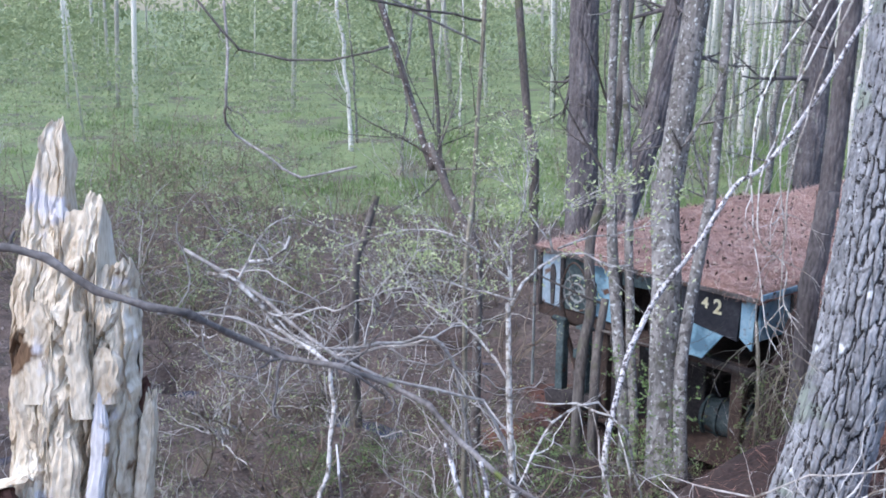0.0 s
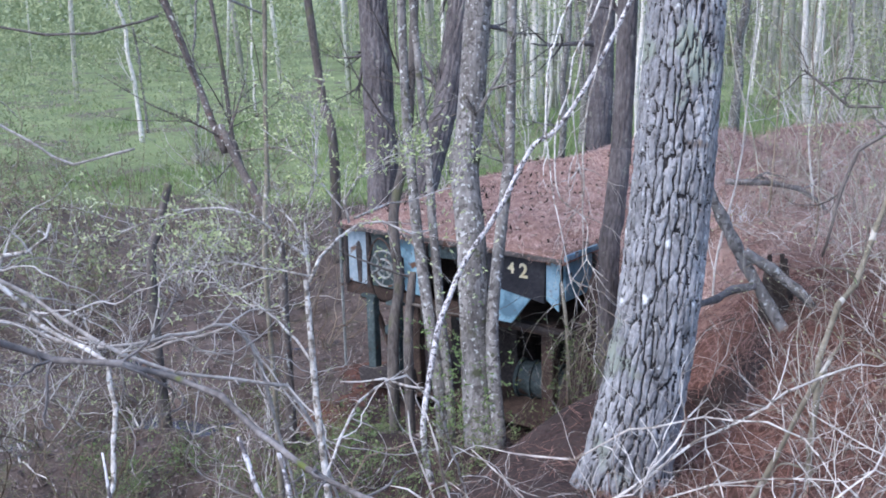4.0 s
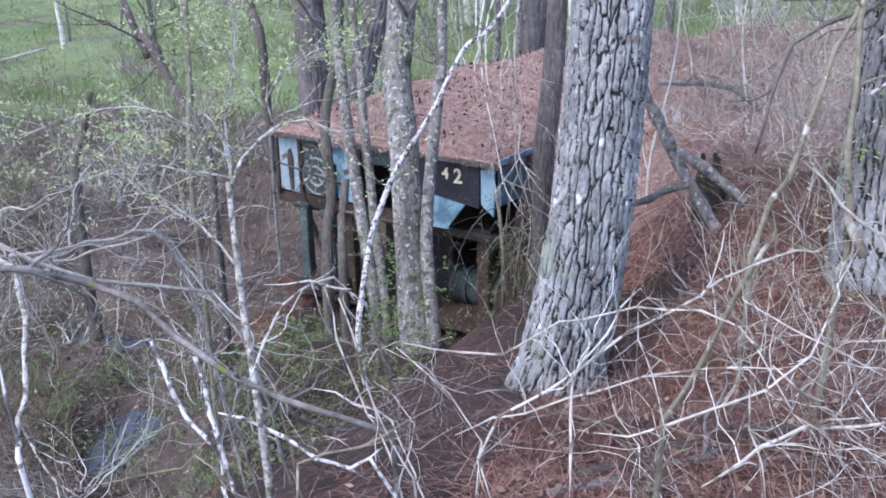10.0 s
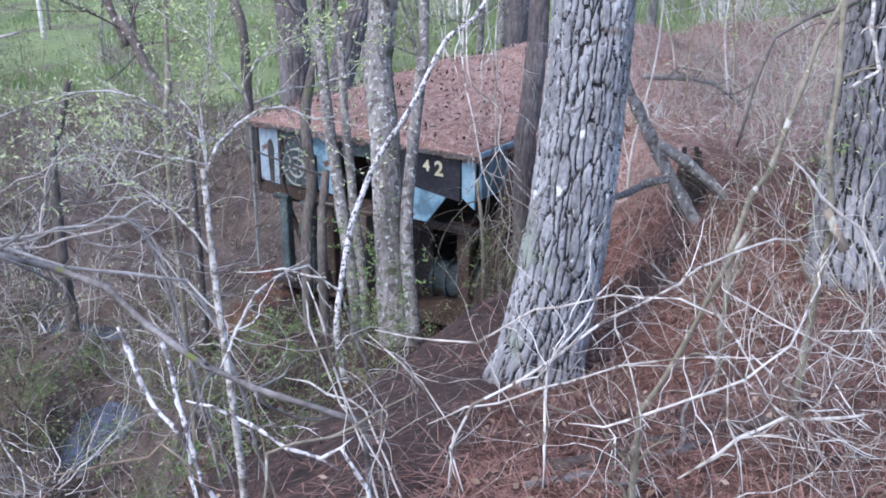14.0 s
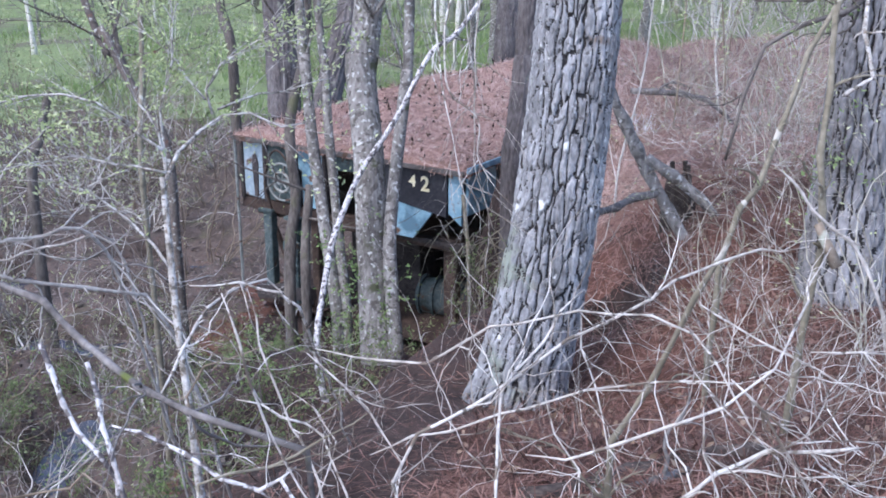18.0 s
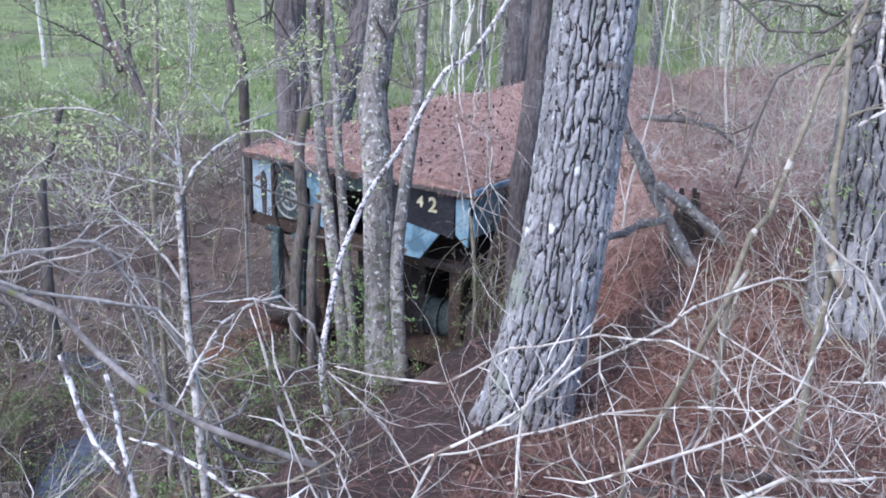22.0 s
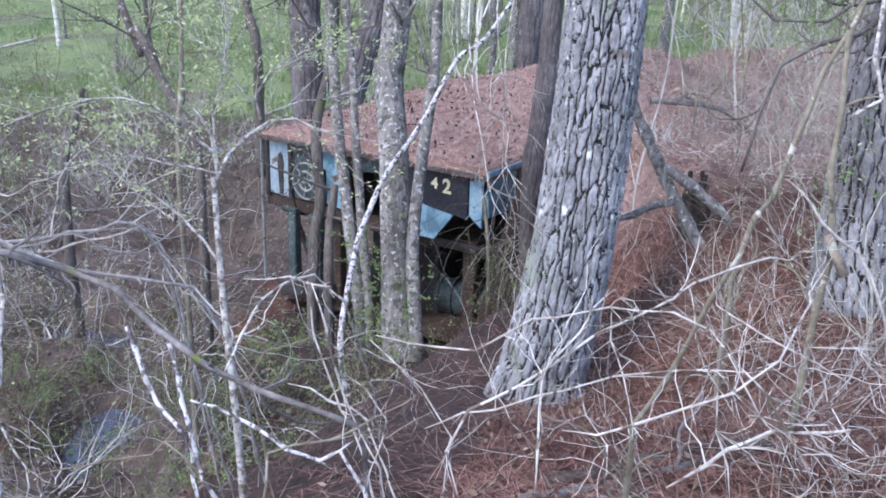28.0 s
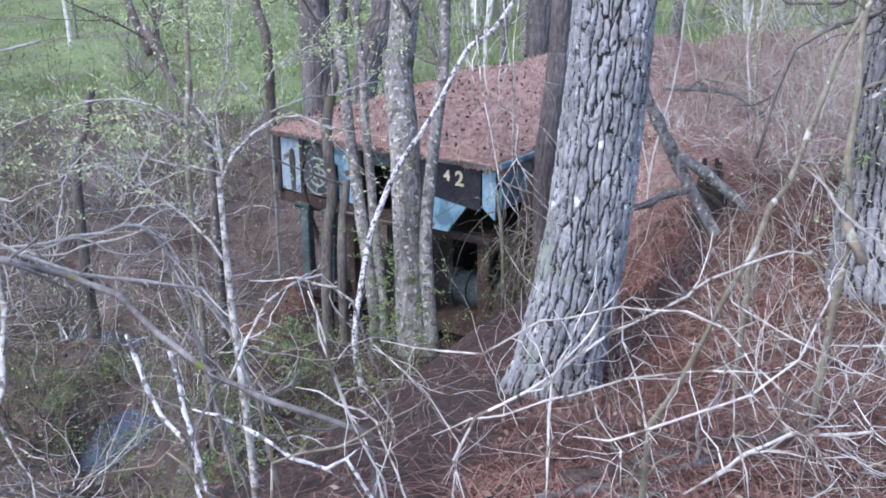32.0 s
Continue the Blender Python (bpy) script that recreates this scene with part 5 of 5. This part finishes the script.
cane(0.006, (0.239, 1.519, 3.574), (0.317, 1.470, 3.586), (0.391, 1.435, 3.638), (0.467, 1.447, 3.677), (0.509, 1.457, 3.705), (0.580, 1.525, 3.753), (0.642, 1.588, 3.787), (0.699, 1.661, 3.847))
cane(0.004, (0.270, 1.641, 3.626), (0.300, 1.623, 3.569), (0.324, 1.563, 3.549), (0.320, 1.489, 3.481))
cane(0.0045, (0.467, 1.447, 3.677), (0.472, 1.427, 3.615), (0.496, 1.401, 3.534))
cane(0.009, (0.383, 1.407, 3.552), (0.449, 1.415, 3.578), (0.543, 1.427, 3.615), (0.603, 1.431, 3.626), (0.688, 1.431, 3.627))
cane(0.005, (0.592, 1.475, 3.761), (0.630, 1.473, 3.757), (0.706, 1.472, 3.751))
cane(0.004, (0.327, 1.674, 3.727), (0.340, 1.651, 3.657), (0.376, 1.575, 3.585), (0.390, 1.513, 3.555))
cane(0.0045, (-0.065, 1.748, 3.633), (0.005, 1.727, 3.566), (0.063, 1.657, 3.513), (0.079, 1.577, 3.428))
cane(0.005, (0.703, 1.544, 3.650), (0.642, 1.606, 3.681), (0.585, 1.664, 3.697), (0.533, 1.723, 3.715))
cane(0.006, (0.503, 1.457, 3.705), (0.536, 1.443, 3.662), (0.561, 1.433, 3.634), (0.595, 1.416, 3.582))
cane(0.005, (-0.140, 1.398, 3.849), (-0.119, 1.376, 3.780), (-0.099, 1.399, 3.689), (-0.073, 1.423, 3.601), (-0.045, 1.443, 3.502))
cane(0.004, (-0.140, 2.003, 3.446), (-0.065, 1.978, 3.368), (-0.074, 1.864, 3.341), (-0.107, 1.833, 3.246))


def bare_bush(name, at, rng, height, spread, stems, mat, label, leaf=None, lift=0.12, level=2, kids=4, radius=0.008, leaf_size=0.03, density=5, category="bush", lean=(0, 0, 0), seg=0.09):
    """A bush of many forking stems from one root."""
    base = Vector(at)
    t = thing(name, base, label, category)
    h, lv = Heap(), (Heap() if leaf else None)
    for k in range(stems):
        a = rng.uniform(0, 2 * math.pi)
        s = spread * math.sqrt(rng.random())
        d = Vector((math.cos(a) * s, math.sin(a) * s, 1)) + Vector(lean)
        p = base + Vector((math.cos(a), math.sin(a), 0)) * 0.15 * rng.random()
        sprig(h, p, d, height * rng.uniform(0.6, 1.15), radius * rng.uniform(0.6, 1.2), rng, level, kids, lift, lv, leaf_size, density, 1.3, seg=seg)
    part("brushwood", h, mat, t)
    if leaf:
        part("foliage", lv, leaf, t)
    return t


rng = random.Random(40)


def scatter(models, spots, rng, low=0.75, high=1.25):
    """Copies of a few model bushes at the spots."""
    for x, y in spots:
        m = pose(x, y, land(x, y) - 0.02, rng.uniform(-12, 12), rng.uniform(-12, 12), rng.uniform(0, 360))
        copy_thing(rng.choice(models), m @ Matrix.Scale(rng.uniform(low, high), 4))


def spots_in(count, x0, x1, y0, y1, rng, keep=lambda x, y: True):
    out = []
    while len(out) < count:
        x, y = rng.uniform(x0, x1), rng.uniform(y0, y1)
        if keep(x, y):
            out.append((x, y))
    return out


def clear_of_pine(x, y):
    return math.hypot(x - 0.62, y - 4.8) > 0.5 and math.hypot(x - 2.0, y - 4.6) > 0.4


lichen = bare_bush("lichen_twig", on_land(1.90, 8.28), rng, 0.22, 0.5, 12, M_LITTER, "tuft of twigs crusted with pale blue-grey lichen", None, 0.2, 1, 3, 0.004)
# tangles on the right bank
brambles = [bare_bush("bramble", on_land(x, y), rng, 0.8, 1.5, 9, m, s, None, -0.12, 2, 3, 0.0028, seg=0.06) for x, y, m, s in (
    (1.5, 3.0, M_TWIG, "bare pale bramble tangle on the needle bank"), (2.2, 5.2, M_PALETWIG, "bare grey bramble tangle on the needle bank"),
    (1.2, 2.6, M_BROWNTWIG, "brown bramble tangle on the needle bank"))]
scatter(brambles, spots_in(6, 0.5, 2.2, 2.3, 4.4, rng, lambda x, y: x > 0.16 * y and clear_of_pine(x, y)), rng, 0.6, 1.0)
scatter(brambles, spots_in(20, 1.2, 6.0, 4.6, 10.0, rng, lambda x, y: x > 0.2 * y and clear_of_pine(x, y)), rng, 0.9, 1.4)
briars = [bare_bush("briar", on_land(x, y), rng, 1.25, 0.75, 8, m, s, lf, 0.02, 2, 3, 0.0042, 0.02, 2) for x, y, m, s, lf in (
    (2.3, 6.6, M_OLIVETWIG, "thin olive leafless briar on the needle bank", None), (2.9, 7.6, M_TWIG, "thin tan leafless briar on the needle bank", None),
    (1.9, 4.1, M_OLIVETWIG, "olive briar with a few new leaves", M_LEAF))]
scatter(briars, spots_in(13, 1.4, 5.2, 6.0, 12.5, rng, lambda x, y: 0.24 * y < x < 0.46 * y and clear_of_pine(x, y)), rng, 0.7, 1.3)
scatter(briars, spots_in(6, 1.15, 2.3, 3.2, 5.6, rng, lambda x, y: 0.28 * y < x < 0.44 * y and clear_of_pine(x, y)), rng, 0.55, 0.9)
scatter(briars[2:], [(2.35, 8.9), (2.6, 9.5), (2.2, 9.9), (2.9, 10.2), (3.1, 9.3)], rng, 0.6, 0.9)
for k in range(10):
    y = rng.uniform(6, 12)
    x = y * rng.uniform(0.2, 0.46)
    if not clear_of_pine(x, y):
        continue
    b = on_land(x, y)
    lean = Vector((rng.uniform(-0.35, 0.35), rng.uniform(-0.3, 0.3), 0))
    tall_tree("sapling", [b, b + lean * 0.6 + Vector((0, 0, 1.0)), b + lean * 1.6 + Vector((0, 0, 2.2))], (rng.uniform(0.006, 0.012), 0.003), (M_OLIVETWIG, M_BROWNTWIG, M_PALETWIG)[k % 3],
              "slender leafless sapling on the bank", rng, extend=1.2, limbs=7, limb_from=0.05, sides=6, bend=0.12, leafy=k % 4 == 0)
scatter(brambles[2:], [(0.45, 8.6), (0.62, 7.9), (0.75, 8.9), (0.3, 8.0), (0.55, 7.2), (0.85, 8.3)], rng, 0.8, 1.2)
# grey dead tangle on the ditch side
dead = [bare_bush("brush", on_land(x, y), rng, 1.25, 2.2, 12, m, s, lf, -0.02, 2, 3, 0.0075, 0.022, 4, seg=0.06) for x, y, m, s, lf in (
    (-2.0, 6.0, M_GREYTWIG, "grey leafless brush sprawling in the ditch", None), (-2.8, 7.2, M_PALETWIG, "pale grey dead branches tangled in the ditch", None),
    (-3.4, 8.2, M_BROWNTWIG, "brown brush with a few green leaves", M_LEAF2), (-1.7, 5.2, M_TWIG, "pale twiggy brush with tiny new leaves", M_LEAF))]
scatter(dead, spots_in(34, -6.0, -0.6, 4.4, 11.0, rng, lambda x, y: x < -0.16 * y - 0.7 and not (-0.345 * y - 0.25 < x < -0.26 * y and y < 9.6)), rng, 0.7, 1.3)
scatter(dead, spots_in(18, -11.0, -2.6, 10.5, 19, rng, lambda x, y: x > -0.75 * y), rng, 1.0, 1.7)
# low leafy brush on the slope and round the foot of the machine house
low_brush = [bare_bush("leafy_brush", on_land(x, y), rng, 0.6, 1.0, 7, M_BROWNTWIG, "low leafy brush before the machine house", M_LEAF2, 0.1, 2, 4, 0.004, 0.03, 3, "bush") for x, y in ((-1.2, 9.4), (-0.3, 6.9))]
scatter(low_brush, [(-1.9, 10.2), (-1.35, 9.3), (-0.75, 7.3), (-1.15, 7.5), (-0.35, 7.15), (-0.62, 6.2), (-1.3, 6.4), (-0.25, 5.6), (0.35, 9.15), (0.15, 9.35)], rng, 0.45, 0.8)
scatter(low_brush, spots_in(16, -5.5, -0.8, 4.4, 11, rng, lambda x, y: x < -0.05 * y - 0.5), rng, 0.5, 0.95)
# green weeds along the ditch
weeds = [bare_bush("weed", on_land(x, y), rng, 0.34, 0.8, 9, M_STEM, s, m, 0.2, 1, 4, 0.0025, 0.026, 7, "weed") for x, y, m, s in (
    (-1.9, 6.4, M_LEAF2, "low green weed on the side of the ditch"), (-1.2, 5.6, M_WEED, "low bright green weed on the side of the ditch"))]
scatter(weeds, spots_in(44, -4.2, -0.5, 4.6, 10, rng, lambda x, y: -0.42 * y < x < -0.1 * y - 0.1), rng, 0.6, 1.4)
# hanging vine at the corner of the house
vine = thing("hanging_vine", (0.578, 8.692, 2.027), "drooping vine with small yellow-green leaves on the house corner", "vine")
h, lv = Heap(), Heap()
for k in range(46):
    p = Vector((0.48, 8.596, 1.86)) + Vector((rng.uniform(0.0, 0.55), rng.uniform(-0.5, 0.1), rng.uniform(-0.4, 0.02)))
    sprig(h, p, Vector((rng.uniform(-0.7, 0.5), rng.uniform(-0.6, 0.2), rng.uniform(-0.6, 0.3))), rng.uniform(0.4, 0.9), 0.0055, rng, 1, 4, -1.1, lv, 0.034, 4)
h.tube(spline([on_land(0.55, 8.75, -0.05), Vector((0.544, 8.407, 1.472)), Vector((0.501, 8.596, 2.054))]), [0.016] * 13, 6)
part("brushwood", h, M_STEM, vine)
part("foliage", lv, M_LEAF2, vine)

# leafy vine climbing among the stems before the house
climber = thing("climbing_vine", on_land(-0.3, 7.75), "thin climbing vine with small fresh leaves on the grey stems", "vine")
h, lv = Heap(), Heap()
for x, y, z, top in ((-0.3, 7.78, 1.0, 2.0), (-0.42, 8.0, 0.95, 1.9), (-0.08, 7.6, 1.0, 1.7), (-0.5, 8.35, 0.9, 1.7)):
    path = crooked([Vector((x, y, z - 0.05)).lerp(Vector((x - 0.04, y + 0.12, top)), i / 14) for i in range(15)], 0.06, rng, 0.3)
    path[0] = on_land(x, y, -0.03)
    h.tube(path, [0.005 - 0.0002 * i for i in range(15)], 5)
    for k in range(12):
        sprig(h, rng.choice(path[1:]), rand_dir(rng) + Vector((0, -0.4, 0.2)), rng.uniform(0.12, 0.3), 0.0025, rng, 1, 3, 0.1, lv, 0.035, 4)
part("brushwood", h, M_STEM, climber)
part("foliage", lv, M_WEED, climber, "small fresh green leaves")

# green sprays hanging before the rough pine
spray = thing("leafy_spray", (2.05, 4.75, 3.9), "hanging sprays of bright young leaves on dark twigs", "vine")
h, lv = Heap(), Heap()
h.tube(crooked([Vector((2.29, 5.25, 4.0)).lerp(Vector((1.45, 4.7, 4.02)), i / 12) for i in range(13)], 0.08, rng, 0.3), [0.009 - 0.0004 * i for i in range(13)], 6)
h.tube(crooked([Vector((2.2, 5.2, 3.2)).lerp(Vector((1.8, 4.5, 3.25)), i / 8) for i in range(9)], 0.05, rng, 0.3), [0.006 - 0.0004 * i for i in range(9)], 5)
for k in range(34):
    f = rng.random()
    p = Vector((2.2, 5.15, 4.0)).lerp(Vector((1.45, 4.7, 4.02)), f) if k % 3 else Vector((2.1, 5.0, 3.2)).lerp(Vector((1.8, 4.5, 3.25)), f)
    sprig(h, p, rand_dir(rng) + Vector((0, 0, -0.2)), rng.uniform(0.12, 0.35), 0.003, rng, 1, 3, -0.1, lv, 0.024, 4)
part("brushwood", h, M_DARKBARK, spray)
part("foliage", lv, M_WEED, spray, "bright young green leaves")

# dark roots and dead vines hanging over the hollow beside the house
roots = thing("hanging_roots", on_land(0.85, 8.1), "dead vines and roots over the hollow, dark for its shade", "vine")
h = Heap()
for k in range(90):
    y = rng.uniform(6.6, 8.8)
    x = bank_edge(y) + rng.uniform(-0.55, 0.1)
    p = on_land(x, y, rng.uniform(0.02, 0.3))
    sprig(h, p, Vector((rng.uniform(-0.9, 0.1), rng.uniform(-0.8, 0.2), rng.uniform(-0.4, 0.4))), rng.uniform(0.3, 0.8), 0.007, rng, 1, 3, -0.7, bend=1.1)
# dark bark here also paints in the shade of the hollow
part("brushwood", h, M_DARKBARK, roots)

# ---------- beyond the ditch ----------
rng = random.Random(51)
shrubs = [bare_bush("shrub", on_land(x, y), rng, 1.9, 0.9, 7, m, s, lf, 0.08, 2, 3, 0.012, 0.055, 9, "shrub") for x, y, m, s, lf in (
    (-5.0, 16.0, M_BROWNTWIG, "thin brown shrub with a haze of new leaves", M_FARLEAF), (-7.5, 18.0, M_GREYTWIG, "twiggy shrub coming into pale leaf", M_FARLEAF),
    (4.5, 14.0, M_PALETWIG, "bare grey shrub in the wood", None))]
scatter(shrubs, spots_in(52, -22, 14, 13.5, 30, rng, lambda x, y: -0.85 * y < x < 0.6 * y and not (-3 < x < 6.5 and y < 18.5)), rng, 0.8, 1.6)
haze = [bare_bush("shrub", on_land(x, y), rng, 1.5, 1.1, 8, m, s, lf, 0.06, 2, 3, 0.007, 0.05, 6, "shrub") for x, y, m, s, lf in (
    (-6.0, 15.0, M_BROWNTWIG, "low brown twiggy shrub in new leaf beyond the ditch", M_LEAF2), (-4.0, 16.0, M_BROWNTWIG, "low brown twiggy shrub beyond the ditch", None))]
scatter(haze, spots_in(30, -15, -2.5, 13, 24, rng, lambda x, y: -0.8 * y < x < -0.17 * y), rng, 0.8, 1.5)
scatter(haze[1:], spots_in(30, -15, -2.2, 11.5, 20, rng, lambda x, y: -0.75 * y < x < -0.16 * y), rng, 0.8, 1.5)
scatter(shrubs[2:], spots_in(4, 2.6, 9, 8.5, 16, rng, lambda x, y: x > 0.24 * y and abs(x) < 0.55 * y), rng, 0.6, 1.2)
for k in range(52):
    y = rng.uniform(18, 48)
    x = (rng.uniform(0.02, 0.55) if k % 9 else rng.uniform(-0.36, 0)) * y
    b = on_land(x, y, -0.1)
    r = rng.choice((0.04, 0.05, 0.07, 0.1))
    lean = rng.uniform(-0.12, 0.12)
    pts = [b, b + Vector((lean * 2, 0, 3)), b + Vector((lean * 5, 0, 7))]
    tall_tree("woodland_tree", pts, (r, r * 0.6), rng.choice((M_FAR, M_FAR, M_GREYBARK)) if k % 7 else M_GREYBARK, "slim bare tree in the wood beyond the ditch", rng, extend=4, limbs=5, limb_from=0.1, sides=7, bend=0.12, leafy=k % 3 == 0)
scatter(haze[1:], spots_in(24, -24, -4, 15, 28, rng, lambda x, y: -0.8 * y < x < -0.28 * y), rng, 0.9, 1.7)
# far wood and its haze of leaves
h = Heap()
for k in range(1000):
    a = 0.85 * rng.random() ** 0.6 - 0.15 if k % 24 else rng.uniform(-0.6, 0.1)
    d = rng.uniform(34, 110)
    b = on_land(d * math.sin(a), d * math.cos(a), -0.1)
    r = rng.uniform(0.03, 0.14)
    h.tube([b, b + Vector((rng.uniform(-0.6, 0.6), 0, 6)), b + Vector((rng.uniform(-1.2, 1.2), 0, 14))], [r, r * 0.8, r * 0.4], 5)
tagged(part("far_woods", h, M_FAR), "trunks of the far wood, coloured pale as if sunlit", "trees", kind="stuff")
h = Heap()
for k in range(1100):
    d = rng.uniform(21, 75)
    a = rng.uniform(-0.85, 0.62)
    c = on_land(d * math.sin(a), d * math.cos(a), rng.uniform(0.3, 4.5))
    if -3 < c.x < 3.8 and c.y < 19:
        continue
    size = rng.uniform(0.5, 1.5)
    for n in range(115):
        o = rand_dir(rng) * size * rng.random() ** 0.5
        o.z *= 0.55
        q = c + o
        ld = rand_dir(rng)
        s = 0.0024 * d * rng.uniform(0.6, 1.4)
        h.leaf(q, ld, ld.orthogonal().normalized(), s, s * 0.6)
for k in range(330):
    d = rng.uniform(55, 110)
    a = rng.uniform(-0.85, 0.0)
    c = on_land(d * math.sin(a), d * math.cos(a), rng.uniform(0.3, 10))
    for n in range(70):
        q = c + rand_dir(rng) * 2.6 * rng.random() ** 0.5
        ld = rand_dir(rng)
        s = 0.0055 * d * rng.uniform(0.6, 1.4)
        h.leaf(q, ld, ld.orthogonal().normalized(), s, s * 0.6)
tagged(part("woodland_foliage", h, M_FARLEAF), "pale green haze of new leaves through the wood", "foliage", kind="stuff")
# grass
h = Heap()
for k in range(42000):
    y = 16.5 + 24 * rng.random() ** 1.4
    x = rng.uniform(-0.8, 0.5) * y
    if noise.noise(Vector((x * 0.3, y * 0.3, 7))) < (0.12 if x < -0.2 * y else -0.18) or (x < -0.1 * y and y < 21.5) or (x < 0 and y < 19) or (-1.2 < x < 3.5 and y < 16.5):
        continue
    p = on_land(x, y)
    d = Vector((rng.uniform(-0.5, 0.5), rng.uniform(-0.5, 0.5), 1)).normalized()
    h.leaf(p, d, d.orthogonal().normalized(), rng.uniform(0.15, 0.4), 0.025)
tagged(part("grass", h, M_GRASS), "fresh green grass on the flat beyond the ditch", "grass", kind="stuff")

# ---------- needles ----------
def strew(name, count, where, label, length=0.13, mat=M_NEEDLE):
    h = Heap()
    for k in range(count):
        p, nrm = where()
        d = rand_dir(rng)
        d = (d - nrm * d.dot(nrm) * 0.85).normalized()
        s = nrm.cross(d).normalized()
        q = p + nrm * 0.012
        ln = length * rng.uniform(0.6, 1.3)
        b = len(h.v)
        w = rng.uniform(0.0012, 0.0026)
        for c in (q - s * w, q + s * w, q + d * ln + s * w * 0.5, q + d * ln - s * w * 0.5):
            h.v.append((c.x, c.y, c.z))
        h.f.append((b, b + 1, b + 2, b + 3))
    return tagged(part(name, h, mat, smooth=False), label, "pine needles", kind="stuff")


def on_bank():
    while True:
        y = 1.6 + 12.5 * rng.random() ** 1.5
        x = rng.uniform(-0.45, 0.5) * y
        z = land(x, y)
        if rng.random() < (smooth(0.5, 2.0, z) + 0.12) * (0.1 if bare_slope(x, y) or math.hypot((x - 1.17) / 0.22, (y - 5.5) / 0.3) < 1 else 1):
            e = 0.1
            return Vector((x, y, z)), Vector((land(x - e, y) - land(x + e, y), land(x, y - e) - land(x, y + e), 2 * e)).normalized()


strew("needle_litter", 100000, on_bank, "red-brown pine needles strewn over the bank")
roof_up = [p for p in roof.data.polygons if p.normal.z > 0.6]


def on_roof():
    p = rng.choice(roof_up)
    return p.center + Vector((rng.uniform(-0.04, 0.04), rng.uniform(-0.04, 0.04), 0)), p.normal.copy()


strew("roof_needles", 34000, on_roof, "thick mat of red-brown needles on the roof", 0.095, M_PALENEEDLE)


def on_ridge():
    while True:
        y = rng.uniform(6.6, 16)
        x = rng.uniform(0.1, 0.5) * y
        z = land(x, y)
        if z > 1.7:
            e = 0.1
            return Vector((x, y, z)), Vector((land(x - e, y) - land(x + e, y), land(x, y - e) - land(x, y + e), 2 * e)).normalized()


# lighter needle colour here stands in for haze over the bank
strew("ridge_needles", 105000, on_ridge, "needles on the bank top, coloured paler to paint in haze", 0.14, M_PALENEEDLE)

# dead leaves and dark scraps on the roof
h = Heap()
for k in range(900):
    p, nrm = on_roof()
    d = (rand_dir(rng) + Vector((0, 0, 0.25))).normalized()
    h.leaf(p + nrm * 0.02, d, d.orthogonal().normalized(), rng.uniform(0.03, 0.08), rng.uniform(0.015, 0.04))
tagged(part("roof_leaves", h, M_SCRAP), "dark and tan dead leaves caught in the roof needles", "leaves", kind="stuff")

# curled dead leaves on the bank
h = Heap()
for k in range(600):
    p, nrm = on_bank()
    d = (rand_dir(rng) + Vector((0, 0, 0.2))).normalized()
    h.leaf(p + nrm * 0.03, d, d.orthogonal().normalized(), rng.uniform(0.02, 0.045), rng.uniform(0.012, 0.025))
tagged(part("dead_leaves", h, M_DEADLEAF), "scattered curled tan dead leaves on the bank", "leaves", kind="stuff")

# sodden leaves in the ditch
h = Heap()
for k in range(17000):
    y = rng.uniform(4.5, 17)
    x = rng.uniform(-0.8, 0.0) * y
    z = land(x, y)
    if z > 1.0 or (z < -0.22 and rng.random() < 0.3):
        continue
    d = (rand_dir(rng) * Vector((1, 1, 0.35))).normalized()
    h.leaf(Vector((x, y, max(z, -0.24) + 0.012)), d, Vector((-d.y, d.x, 0.2)).normalized(), rng.uniform(0.03, 0.08), rng.uniform(0.02, 0.05))
tagged(part("ditch_leaves", h, M_WETLEAF), "sodden grey-brown leaves in the ditch", "leaves", kind="stuff")
